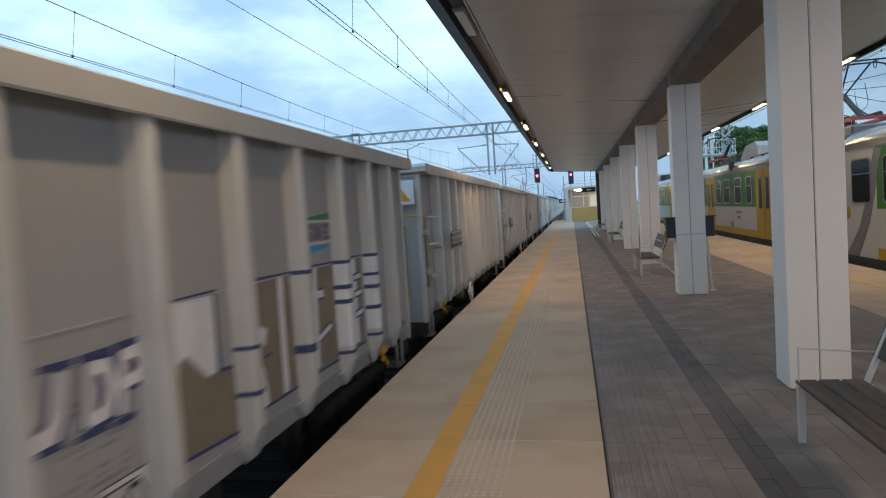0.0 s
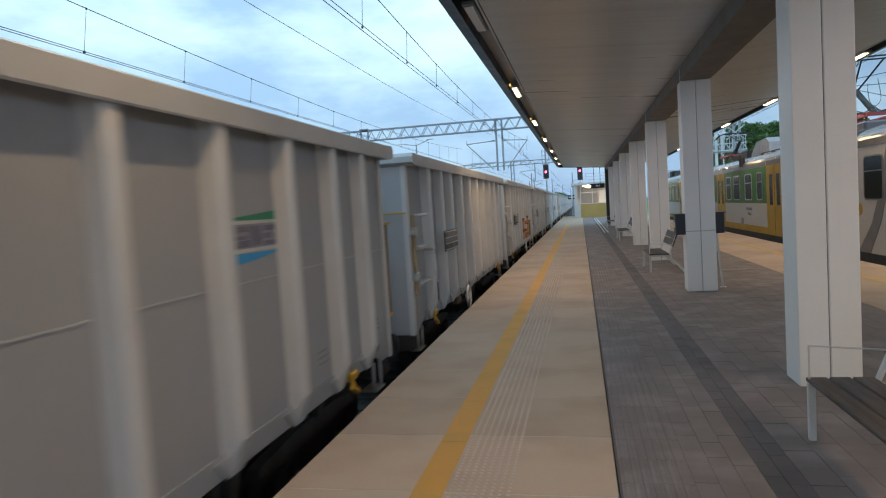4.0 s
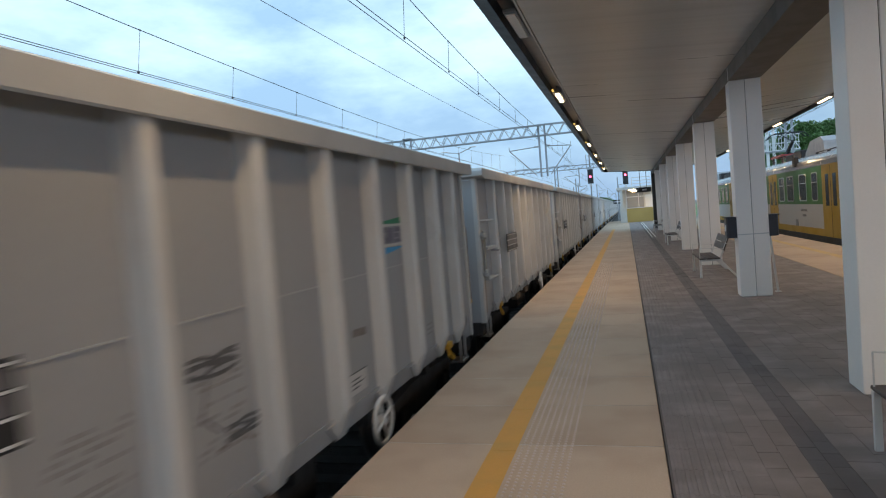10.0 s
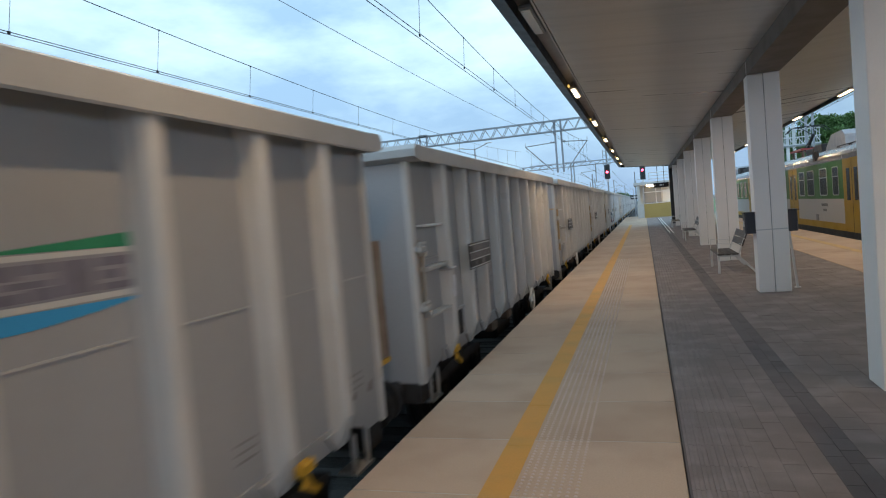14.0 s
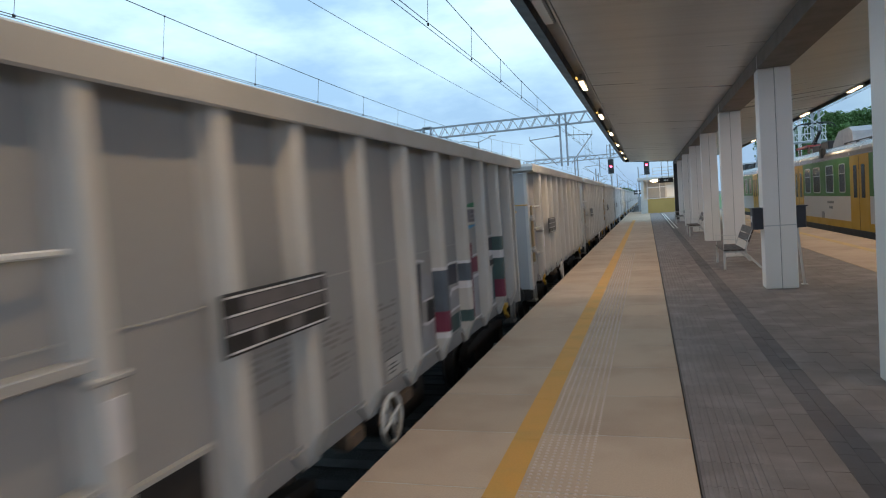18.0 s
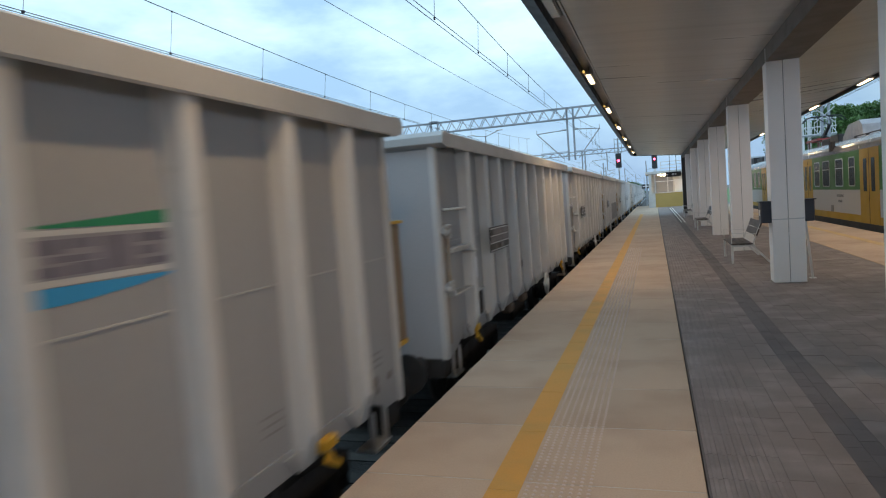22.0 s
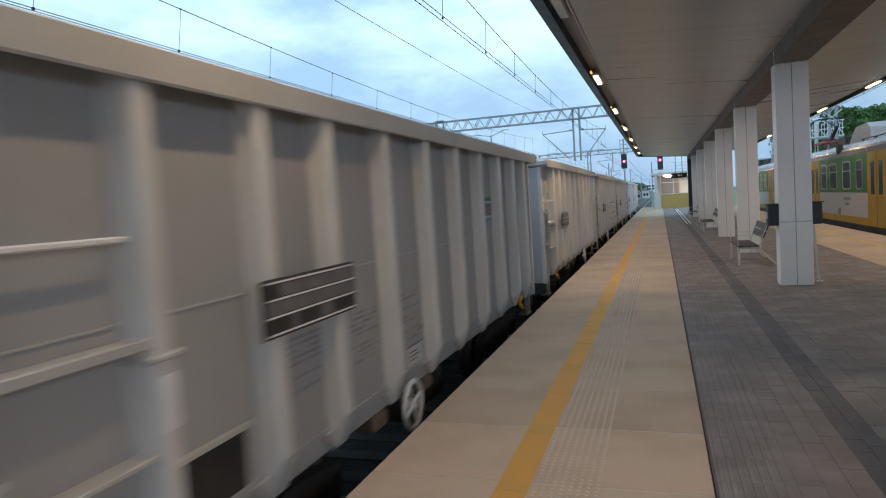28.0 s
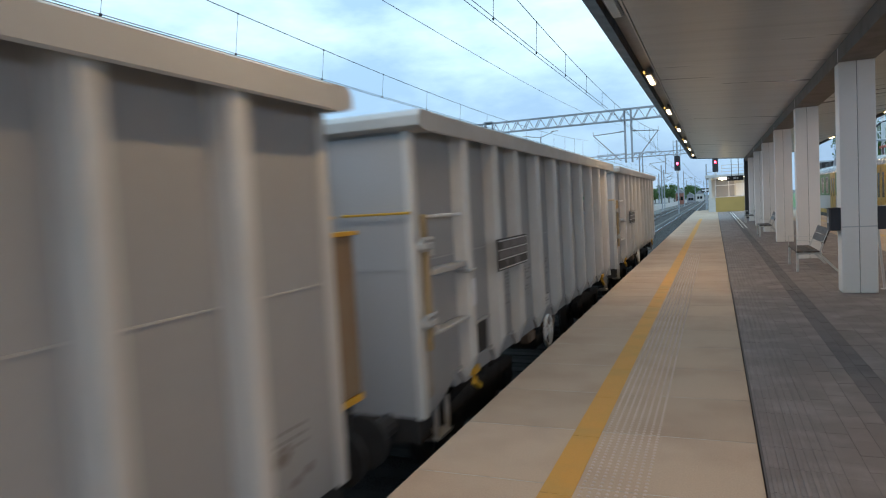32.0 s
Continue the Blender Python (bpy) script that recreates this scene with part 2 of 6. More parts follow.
M = dict(
    slab=mat("cast_concrete_slab", (0.448, 0.337, 0.253), 0.85, spec=0.15, place=True, var=0.42, scale=1.3, fine=90, bump=0.3, each=0.14, tint=(0.375, 0.27, 0.205)),
    stud=mat("worn_stud_concrete", (0.52, 0.41, 0.345), 0.6, var=0.2, scale=3, fine=90, tint=(0.36, 0.29, 0.23)),
    paver=mat("grey_paver", (0.185, 0.156, 0.150), 0.8, spec=0.25, place=True, var=0.33, scale=1.9, fine=120, bump=0.4, each=0.13, tint=(0.29, 0.255, 0.248)),
    paver_dark=mat("charcoal_paver", (0.142, 0.126, 0.128), 0.85, spec=0.2, place=True, var=0.2, scale=1.5, fine=120, bump=0.4, each=0.12),
    joint=mat("joint_sand", (0.115, 0.097, 0.092), 0.95, var=0.2, fine=200),
    yellow_line=mat("worn_yellow_paint", (0.55, 0.265, 0.04), 0.7, place=True, var=0.33, scale=2.2, fine=140, bump=0.3, tint=(0.42, 0.26, 0.07)),
    mortar=mat("pale_joint_mortar", (0.50, 0.45, 0.39), 0.9, place=True, var=0.4, scale=2.5, fine=60, tint=(0.22, 0.18, 0.14)),
    white_line=mat("white_paint", (0.75, 0.74, 0.70), 0.6, var=0.2),
    edge=mat("platform_edge_concrete", (0.16, 0.15, 0.145), 0.9, var=0.3, scale=1.0),
    column=mat("white_coated_panel", (0.83, 0.81, 0.79), 0.5, var=0.06, scale=0.8, fine=40, bump=0.03),
    seam=mat("dark_panel_joint", (0.10, 0.10, 0.10), 0.8),
    soffit=mat("aluminium_slat_soffit", (0.58, 0.56, 0.54), 0.32, metal=0.3, var=0.08, scale=1.2, fine=7, bump=0.03, stretch=(0.15, 2.5, 1)),
    beam=mat("taupe_steel_beam", (0.19, 0.168, 0.155), 0.7, var=0.15),
    fascia=mat("anthracite_fascia", (0.035, 0.038, 0.045), 0.4, metal=0.3, var=0.15),
    fixture=mat("lamp_housing", (0.30, 0.30, 0.31), 0.4, metal=0.4, var=0.1),
    pylon=mat("black_pylon_panel", (0.022, 0.022, 0.024), 0.4, var=0.1),
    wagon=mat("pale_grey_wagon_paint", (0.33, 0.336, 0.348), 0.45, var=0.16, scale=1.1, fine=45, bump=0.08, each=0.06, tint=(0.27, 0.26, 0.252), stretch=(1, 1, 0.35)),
    # light grey, raised further for the skylight that the rim catches
    rim=mat("sky_lifted_grey_rim_paint", (0.42, 0.42, 0.418), 0.46, var=0.15, scale=1.6, fine=60, bump=0.1, tint=(0.31, 0.29, 0.265)),
    # wagon grey made lighter and bluer, with the ends' skylight in the colour
    end_paint=mat("skylit_grey_end_paint", (0.385, 0.388, 0.405), 0.5, var=0.14, scale=1.3, fine=50, bump=0.08, tint=(0.36, 0.35, 0.345)),
    # paler than the walls: the lamplight on the ribs is put into the colour
    rib=mat("lamplit_rib_paint", (0.545, 0.54, 0.53), 0.33, var=0.12, scale=1.4, fine=60, bump=0.08, tint=(0.38, 0.35, 0.31)),
    line_faded=mat("faded_yellow_paint", (0.48, 0.31, 0.12), 0.75, var=0.3, scale=2.2, fine=140, bump=0.3, tint=(0.36, 0.28, 0.17)),
    under=mat("sooty_underframe", (0.032, 0.030, 0.030), 0.85, var=0.3, scale=4),
    wheel=mat("grey_wheel_steel", (0.07, 0.066, 0.064), 0.6, metal=0.3, var=0.25, scale=5),
    patch=mat("darker_repair_paint", (0.275, 0.275, 0.278), 0.55, var=0.12, scale=1.2),
    wheel_mark=mat("worn_wheel_mark", (0.16, 0.155, 0.15), 0.7, var=0.3, scale=6),
    stencil=mat("faded_stencil_ink", (0.275, 0.27, 0.268), 0.7, var=0.2),
    stain=mat("rusty_stain", (0.235, 0.215, 0.20), 0.8, var=0.3, scale=8),
    wheel_white=mat("white_wheel_mark", (0.72, 0.71, 0.69), 0.6, var=0.2),
    tan=mat("tan_plate_paint", (0.223, 0.162, 0.104), 0.65, var=0.3, scale=4, tint=(0.22, 0.13, 0.075)),
    rusty=mat("rusty_plate", (0.25, 0.19, 0.145), 0.75, var=0.4, scale=3, fine=30, tint=(0.15, 0.075, 0.045)),
    rust=mat("dusty_brake_gear", (0.17, 0.12, 0.085), 0.85, var=0.3, scale=6),
    yellow=mat("yellow_handle_paint", (0.60, 0.33, 0.03), 0.5, var=0.15),
    ochre=mat("ochre_latch_paint", (0.35, 0.255, 0.14), 0.6, var=0.25, scale=4),
    black=mat("black_plate", (0.025, 0.024, 0.026), 0.5, var=0.15),
    sign_field=mat("greyed_violet_field", (0.27, 0.265, 0.295), 0.55, var=0.2, scale=6),
    sign_word=mat("faded_violet_print", (0.165, 0.155, 0.20), 0.55, var=0.25, scale=8),
    plate_grey=mat("greyed_plate", (0.15, 0.142, 0.152), 0.5, var=0.3, scale=9),
    print_dark=mat("stencil_ink", (0.10, 0.10, 0.11), 0.7, var=0.2),
    sign_green=mat("green_print", (0.02, 0.22, 0.11), 0.5, var=0.05),
    sign_blue=mat("blue_print", (0.03, 0.30, 0.60), 0.5, var=0.05),
    sign_white=mat("white_print", (0.70, 0.71, 0.72), 0.5, var=0.05),
    orange=mat("orange_print", (0.75, 0.30, 0.02), 0.5, var=0.05),
    # ballast and sleepers near black: the shade under the wagons is in the colour
    ballast=mat("shaded_track_ballast", (0.055, 0.052, 0.05), 0.95, var=0.45, scale=2, fine=28, bump=1.0, dist=0.05),
    sleeper=mat("shaded_concrete_sleeper", (0.075, 0.072, 0.068), 0.9, var=0.2, each=0.2),
    rail=mat("rail_steel", (0.17, 0.13, 0.11), 0.5, metal=0.6, var=0.2),
    rail_top=mat("polished_rail_head", (0.62, 0.62, 0.63), 0.22, metal=1.0, var=0.05, bump=0.0),
    bench_wood=mat("dark_bench_slat", (0.062, 0.049, 0.045), 0.55, var=0.3, scale=3, fine=50, stretch=(8, 1, 8), bump=0.2),
    bench_metal=mat("pale_grey_bench_steel", (0.60, 0.60, 0.60), 0.4, var=0.06, bump=0.03),
    bin=mat("navy_grey_bin", (0.028, 0.032, 0.045), 0.45, var=0.15),
    strap=mat("galvanised_strap", (0.55, 0.56, 0.58), 0.35, metal=0.8, var=0.1),
    galv=mat("galvanised_steel", (0.33, 0.355, 0.38), 0.5, metal=0.35, var=0.15, scale=5),
    wire=mat("dark_wire", (0.03, 0.032, 0.035), 0.6, metal=0.3, var=0.1),
    insul=mat("brown_insulator", (0.10, 0.045, 0.03), 0.3, var=0.1),
    train_green=mat("leaf_green_paint", (0.026, 0.120, 0.012), 0.45, spec=0.2, var=0.12, scale=1.2, bump=0.03),
    train_white=mat("white_train_paint", (0.37, 0.375, 0.38), 0.45, spec=0.25, var=0.10, scale=1.0, bump=0.03, tint=(0.48, 0.46, 0.43)),
    train_yellow=mat("amber_train_paint", (0.35, 0.213, 0.006), 0.45, spec=0.2, var=0.12, scale=1.2, bump=0.03),
    train_grey=mat("slate_train_stripe", (0.11, 0.115, 0.125), 0.4, var=0.1),
    train_roof=mat("silver_roof", (0.15, 0.148, 0.15), 0.22, spec=0.22, var=0.25, scale=1.5),
    roof_gear=mat("sooty_roof_gear", (0.032, 0.028, 0.027), 0.8, var=0.25, scale=4),
    latch=mat("rubbed_latch_plate", (0.34, 0.305, 0.265), 0.6, var=0.25, scale=5, tint=(0.28, 0.21, 0.14)),
    cock=mat("dull_red_cock", (0.22, 0.05, 0.055), 0.6, var=0.2),
    rubber=mat("black_rubber", (0.02, 0.02, 0.02), 0.7, var=0.1),
    win=glass("dark_window_glass", (0.008, 0.011, 0.010), 0.15),
    red=mat("red_roof_gear", (0.34, 0.05, 0.045), 0.5, var=0.2),
    wall=mat("pale_render_wall", (0.56, 0.55, 0.52), 0.7, var=0.12),
    ochre_wall=mat("ochre_clad_wall", (0.50, 0.33, 0.10), 0.7, var=0.12, scale=0.6),
    leaf=mat("summer_foliage", (0.075, 0.155, 0.038), 0.7, var=0.4, scale=0.5, fine=6, each=0.6, tint=(0.035, 0.085, 0.016)),
    bark=mat("bark", (0.09, 0.07, 0.05), 0.9, var=0.4),
    ground=mat("gravel_ground", (0.13, 0.125, 0.11), 0.95, var=0.4, scale=0.3, fine=9, bump=0.6, dist=0.03),
    brick=mat("red_far_wall", (0.28, 0.12, 0.085), 0.8, var=0.2),
    far_roof=mat("far_roof_sheet", (0.26, 0.27, 0.29), 0.6, var=0.2),
    lamp_on=glow("lit_lamp", (1.0, 0.80, 0.45), 6.0),
    channel_glow=glow("glowing_channel_patch", (1.0, 0.66, 0.16), 1.1),
    lamp_warm=glow("lit_warm_lamp", (1.0, 0.78, 0.42), 22.0),
    red_on=glow("red_signal_light", (1.0, 0.05, 0.10), 14.0),
    gr_white=mat("graffiti_white", (0.72, 0.72, 0.76), 0.6, var=0.2),
    gr_pale=mat("graffiti_pale_blue", (0.37, 0.385, 0.43), 0.6, var=0.25, scale=2.5),
    gr_blue=mat("graffiti_blue", (0.045, 0.06, 0.17), 0.6, var=0.1),
    gr_brown=mat("graffiti_brown", (0.235, 0.195, 0.15), 0.6, var=0.2),
    gr_orange=mat("graffiti_orange", (0.27, 0.165, 0.065), 0.6, var=0.2),
    gr_red=mat("graffiti_red", (0.36, 0.07, 0.08), 0.6, var=0.1),
    gr_yellow=mat("graffiti_yellow", (0.52, 0.35, 0.05), 0.6, var=0.1),
    gr_black=mat("graffiti_black", (0.03, 0.03, 0.035), 0.6, var=0.1),
    gr_teal=mat("graffiti_teal", (0.10, 0.13, 0.17), 0.6, var=0.2),
    gr_green=mat("graffiti_grey_green", (0.06, 0.115, 0.12), 0.6, var=0.25),
    gr_peach=mat("graffiti_peach", (0.50, 0.27, 0.14), 0.6, var=0.2),
    gr_navy=mat("graffiti_navy", (0.045, 0.05, 0.075), 0.6, var=0.25),
    smudge=mat("smudged_spray", (0.12, 0.12, 0.125), 0.7, var=0.4, scale=9),
    gr_wine=mat("graffiti_wine", (0.19, 0.032, 0.07), 0.6, var=0.15),
)


# ---- mesh helpers ----
def box(bm, x0, x1, y0, y1, z0, z1, bev=0.0):
    r = bmesh.ops.create_cube(bm, size=1, matrix=Matrix.Translation(((x0 + x1) / 2, (y0 + y1) / 2, (z0 + z1) / 2)) @ Matrix.Diagonal((abs(x1 - x0), abs(y1 - y0), abs(z1 - z0), 1)))
    if bev:
        es = list({e for v in r["verts"] for e in v.link_edges})
        bmesh.ops.bevel(bm, geom=es, offset=bev, segments=1, affect="EDGES")
    return bm


def prism(bm, pts, a, b, axis="y"):
    """A profile drawn in the other two axes (in x, y, z order), pushed from a to b along the axis."""
    def at(p, t):
        return {"x": (t, p[0], p[1]), "y": (p[0], t, p[1]), "z": (p[0], p[1], t)}[axis]
    va, vb = [bm.verts.new(at(p, a)) for p in pts], [bm.verts.new(at(p, b)) for p in pts]
    n = len(pts)
    fs = [bm.faces.new(va), bm.faces.new(vb)] + [bm.faces.new((va[i], va[(i + 1) % n], vb[(i + 1) % n], vb[i])) for i in range(n)]
    bmesh.ops.recalc_face_normals(bm, faces=fs)
    return bm


def tube(bm, a, b, r, seg=6, r2=None):
    a, b = Vector(a), Vector(b)
    d = b - a
    m = Matrix.Translation((a + b) / 2) @ d.to_track_quat("Z", "Y").to_matrix().to_4x4()
    bmesh.ops.create_cone(bm, cap_ends=True, segments=seg, radius1=r, radius2=r if r2 is None else r2, depth=d.length, matrix=m)
    return bm


def sweep(bm, pts, r, seg=5):
    """A round wire through the points, in one piece."""
    pts = [Vector(p) for p in pts]
    rings = []
    for i, p in enumerate(pts):
        d = (pts[min(i + 1, len(pts) - 1)] - pts[max(i - 1, 0)]).normalized()
        u = d.cross(Vector((0, 0, 1)))
        u = u.normalized() if u.length > 1e-3 else Vector((1, 0, 0))
        v = u.cross(d).normalized()
        rings.append([bm.verts.new(p + u * r * math.cos(k * math.tau / seg) + v * r * math.sin(k * math.tau / seg)) for k in range(seg)])
    for a, b in zip(rings, rings[1:]):
        for k in range(seg):
            bm.faces.new((a[k], a[(k + 1) % seg], b[(k + 1) % seg], b[k]))
    bm.faces.new(rings[0])
    bm.faces.new(rings[-1])
    bmesh.ops.recalc_face_normals(bm, faces=bm.faces)
    return bm


def rounded(y0, y1, z0, z1, r, n=4):
    """Outline of an upright rectangle with round corners."""
    out = []
    for cy, cz, a0 in ((y1 - r, z1 - r, 0), (y0 + r, z1 - r, 90), (y0 + r, z0 + r, 180), (y1 - r, z0 + r, 270)):
        out += [(cy + r * math.cos(radians(a0 + 90 * k / n)), cz + r * math.sin(radians(a0 + 90 * k / n))) for k in range(n + 1)]
    return out


def bar(bm, a, b, w, h=None):
    """A square bar from a to b."""
    a, b = Vector(a), Vector(b)
    d = b - a
    m = Matrix.Translation((a + b) / 2) @ d.to_track_quat("Z", "Y").to_matrix().to_4x4() @ Matrix.Diagonal((w, h or w, d.length, 1))
    bmesh.ops.create_cube(bm, size=1, matrix=m)
    return bm


def disc(bm, c, r, depth, axis="x", seg=24):
    rot = {"x": Matrix.Rotation(radians(90), 4, "Y"), "y": Matrix.Rotation(radians(90), 4, "X"), "z": Matrix.Identity(4)}[axis]
    bmesh.ops.create_cone(bm, cap_ends=True, segments=seg, radius1=r, radius2=r, depth=depth, matrix=Matrix.Translation(c) @ rot)
    return bm


def B():
    return bmesh.new()


def part(name, bm, material, parent=None, label="", smooth=False):
    me = bpy.data.meshes.new(name)
    bm.to_mesh(me)
    bm.free()
    for m in material if isinstance(material, (list, tuple)) else (material,):
        me.materials.append(m)
    if smooth:
        for p in me.polygons:
            p.use_smooth = True
    ob = new(name, me)
    if parent:
        ob.parent = parent
    if label:
        ob["label"] = label
    return ob


def thing(name, label, category, group="", kind="", at=None):
    ob = new(name)
    ob.empty_display_size = 0.2
    if at is not None:
        ob.matrix_basis = at
    return tagged(ob, label, category, group, kind)


def shared(name, mesh, parent, loc):
    ob = new(name, mesh)
    ob.location = loc
    if parent:
        ob.parent = parent
    return ob

# ---- ground and tracks ----
RAIL = -0.96
TRACKS = (-3.76, -8.05, 8.2)

bm = B()
bmesh.ops.create_grid(bm, x_segments=2, y_segments=2, size=1500, matrix=Matrix.Translation((0, 600, RAIL - 0.36)))
tagged(part("ground", bm, M["ground"]), "grey gravelly railway ground reaching to the horizon", "ground", kind="structure")

for tx in TRACKS:
    bed = B()
    prism(bed, [(tx - 2.0, RAIL - 0.36), (tx - 1.5, RAIL - 0.17), (tx + 1.5, RAIL - 0.17), (tx + 2.0, RAIL - 0.36)], -60, 420)
    tagged(part("ballast_bed", bed, M["ballast"]), "track ballast under the rails, darkened for the shade below the train", "ballast", kind="structure")
for tx in TRACKS:
    for sx in (-0.755, 0.755):
        rail = thing("rail", "worn steel running rail on concrete sleepers", "rail", "rails")
        foot = B()
        box(foot, tx + sx - 0.07, tx + sx + 0.07, -60, 420, RAIL - 0.17, RAIL - 0.15)
        box(foot, tx + sx - 0.012, tx + sx + 0.012, -60, 420, RAIL - 0.15, RAIL - 0.04)
        part("rail_web", foot, M["rail"], rail)
        head = B()
        box(head, tx + sx - 0.036, tx + sx + 0.036, -60, 420, RAIL - 0.04, RAIL, 0.006)
        part("rail_head", head, M["rail_top"], rail)
sl = B()
for tx in TRACKS:
    for i in range(260):
        y = -20 + i * 0.6
        box(sl, tx - 1.25, tx + 1.25, y - 0.12, y + 0.12, RAIL - 0.3, RAIL - 0.155)
tagged(part("sleepers", sl, M["sleeper"]), "concrete sleepers along the tracks, darkened for the shade below the train", "sleepers", kind="stuff")

# ---- platform ----
XE, XR, XC = -2.06, 6.50, 2.22
PLAT_END = 80.0
core = B()
box(core, XE + 0.10, XR - 0.10, -30, PLAT_END, RAIL - 0.4, -0.065)
platform = tagged(part("platform", core, M["edge"]), "concrete island platform between two tracks", "platform", kind="structure")

JY, SL = 5.15, 1.063
slab_mesh = None
for side in (0, 1):
    n0 = int((-12 - JY) / SL)
    for i in range(n0, int((PLAT_END - JY) / SL)):
        if slab_mesh is None:
            b = B()
            box(b, 0, 2.255, 0.004, SL - 0.004, -0.12, 0, 0.006)
            ob = part("slab", b, M["slab"], platform)
            slab_mesh = ob.data
            ob.location = (XE, JY + i * SL, 0)
        else:
            shared("slab", slab_mesh, platform, (XE if side == 0 else XR - 2.255, JY + i * SL, 0))

# pale mortar in the joints between the slabs
gr = B()
for i in range(int((-12 - JY) / SL) + 1, int((46 - JY) / SL)):
    for xa, xb in ((XE + 0.01, XE + 2.245), (XR - 2.245, XR - 0.01)):
        box(gr, xa, xb, JY + i * SL - 0.0038, JY + i * SL + 0.0038, -0.06, -0.0012)
tagged(part("joint_mortar", gr, M["mortar"]), "pale mortar in the joints between platform slabs", "mortar", kind="stuff")

for x0, nm in ((-1.13, 0), (XR - 1.14, 1)):
    ln = B()
    y = -12.0
    while y < 52.0:
        box(ln, x0, x0 + 0.21, y, y + SL - 0.008, 0.0, 0.003)
        y += SL
    tagged(part("yellow_line", ln, M["line_faded" if nm else "yellow_line"]), "worn ochre yellow safety line along the platform edge", "safety line", kind="structure")

vs, fs = [], []
for j in range(8):
    for i in range(360):
        x, y, r = -0.88 + j * 0.055, 2.2 + i * 0.055, 0.0145
        k0 = len(vs)
        for q in range(6):
            a = q * math.pi / 3
            vs.append((x + r * math.cos(a), y + r * math.sin(a), 0.0005))
        for q in range(6):
            a = q * math.pi / 3
            vs.append((x + 0.6 * r * math.cos(a), y + 0.6 * r * math.sin(a), 0.007))
        fs.append(tuple(range(k0 + 6, k0 + 12)))
        fs += [(k0 + q, k0 + (q + 1) % 6, k0 + 6 + (q + 1) % 6, k0 + 6 + q) for q in range(6)]
me = bpy.data.meshes.new("warning_studs")
me.from_pydata(vs, [], fs)
me.materials.append(M["stud"])
tagged(new("warning_studs", me), "small raised warning studs beside the yellow line", "tactile studs", kind="stuff")

bed = B()
box(bed, 0.205, 4.235, -30, PLAT_END, -0.09, -0.0065)
tagged(part("paving_bed", bed, M["joint"]), "dark jointing sand under the pavers", "paving bed", kind="structure")

# pavers: narrow courses across the platform, a ribbed guide strip and a charcoal drain line
X_PAVE0, X_PAVE1 = 0.215, 4.225
RIB0, RIB1, DRK0, DRK1 = 0.24, 0.66, 1.12, 1.36


def paver_fields():
    out = []
    for xa, xb, w, ln_, key in ((RIB0 - 0.02, RIB1 + 0.02, 0.44, 0.40, "rib"), (RIB1 + 0.02, DRK0, 0.145, 0.29, "paver"), (DRK0, DRK1, 0.12, 0.24, "dark"), (DRK1, X_PAVE1, 0.205, 0.29, "paver")):
        n = max(1, round((xb - xa) / w))
        ww = (xb - xa) / n
        for c in range(n):
            out.append((xa + c * ww, ww, ln_, key, c))
    return out


near, far = [], []
for x, w, ln_, key, c in paver_fields():
    y = -6.1 - (c % 2) * ln_ / 2
    while y < PLAT_END - 0.4:
        (near if (key != "rib" and 2.0 <= y < 8.6 and 0.6 < x < 2.4) else far).append((x, y, w, ln_, key))
        y += ln_
random.Random(3).shuffle(near)
near, rest = near[:300], near[300:]
far += rest


def tile_verts(x, y, w, l, dz):
    g = 0.0015
    a, b_, c, d = x + g, x + w - g, y + g, y + l - g
    z = dz
    return [(a, c, z), (b_, c, z), (b_, d, z), (a, d, z), (a, c, -0.03), (b_, c, -0.03), (b_, d, -0.03), (a, d, -0.03)]


TILE_F = [(0, 1, 2, 3), (0, 4, 5, 1), (1, 5, 6, 2), (2, 6, 7, 3), (3, 7, 4, 0)]
rng = random.Random(5)
for key, mname, label in (("paver", "paver", "weathered grey concrete pavers laid in long courses"), ("dark", "paver_dark", "charcoal pavers of the drainage line"), ("rib", "paver", "ribbed grey guide slabs for the blind")):
    vs, fs = [], []
    for x, y, w, l, kk in far:
        if kk != key:
            continue
        o = len(vs)
        vs += tile_verts(x, y, w, l, rng.uniform(-0.0035, 0.0))
        fs += [tuple(o + i for i in f) for f in TILE_F]
        if key == "rib" and y < 26:
            for q in range(7):
                o = len(vs)
                xa = x + 0.02 + q * (w - 0.04) / 7
                g = (w - 0.04) / 13
                a, b_, c, d = xa, xa + g, y + 0.002, y + l - 0.002
                vs += [(a, c, 0.0), (b_, c, 0.0), (b_, d, 0.0), (a, d, 0.0), (a + 0.005, c, 0.005), (b_ - 0.005, c, 0.005), (b_ - 0.005, d, 0.005), (a + 0.005, d, 0.005)]
                fs += [tuple(o + i for i in f) for f in ((4, 5, 6, 7), (0, 1, 5, 4), (1, 2, 6, 5), (2, 3, 7, 6), (3, 0, 4, 7))]
    me = bpy.data.meshes.new("pavers_" + key)
    me.from_pydata(vs, [], fs)
    me.materials.append(M[mname])
    tagged(new({"paver": "paving", "dark": "drain_line_paving", "rib": "guide_strip_paving"}[key], me), label, "paving", kind="stuff")
pm = {}
for x, y, w, l, kk in near:
    if (round(w, 4), kk) not in pm:
        me = bpy.data.meshes.new("paver")
        me.from_pydata(tile_verts(0, 0, w, l, 0.0), [], TILE_F)
        me.materials.append(M["paver_dark" if kk == "dark" else "paver"])
        pm[(round(w, 4), kk)] = me
    shared("paver", pm[(round(w, 4), kk)], platform, (x, y, rng.uniform(-0.0035, 0.0)))

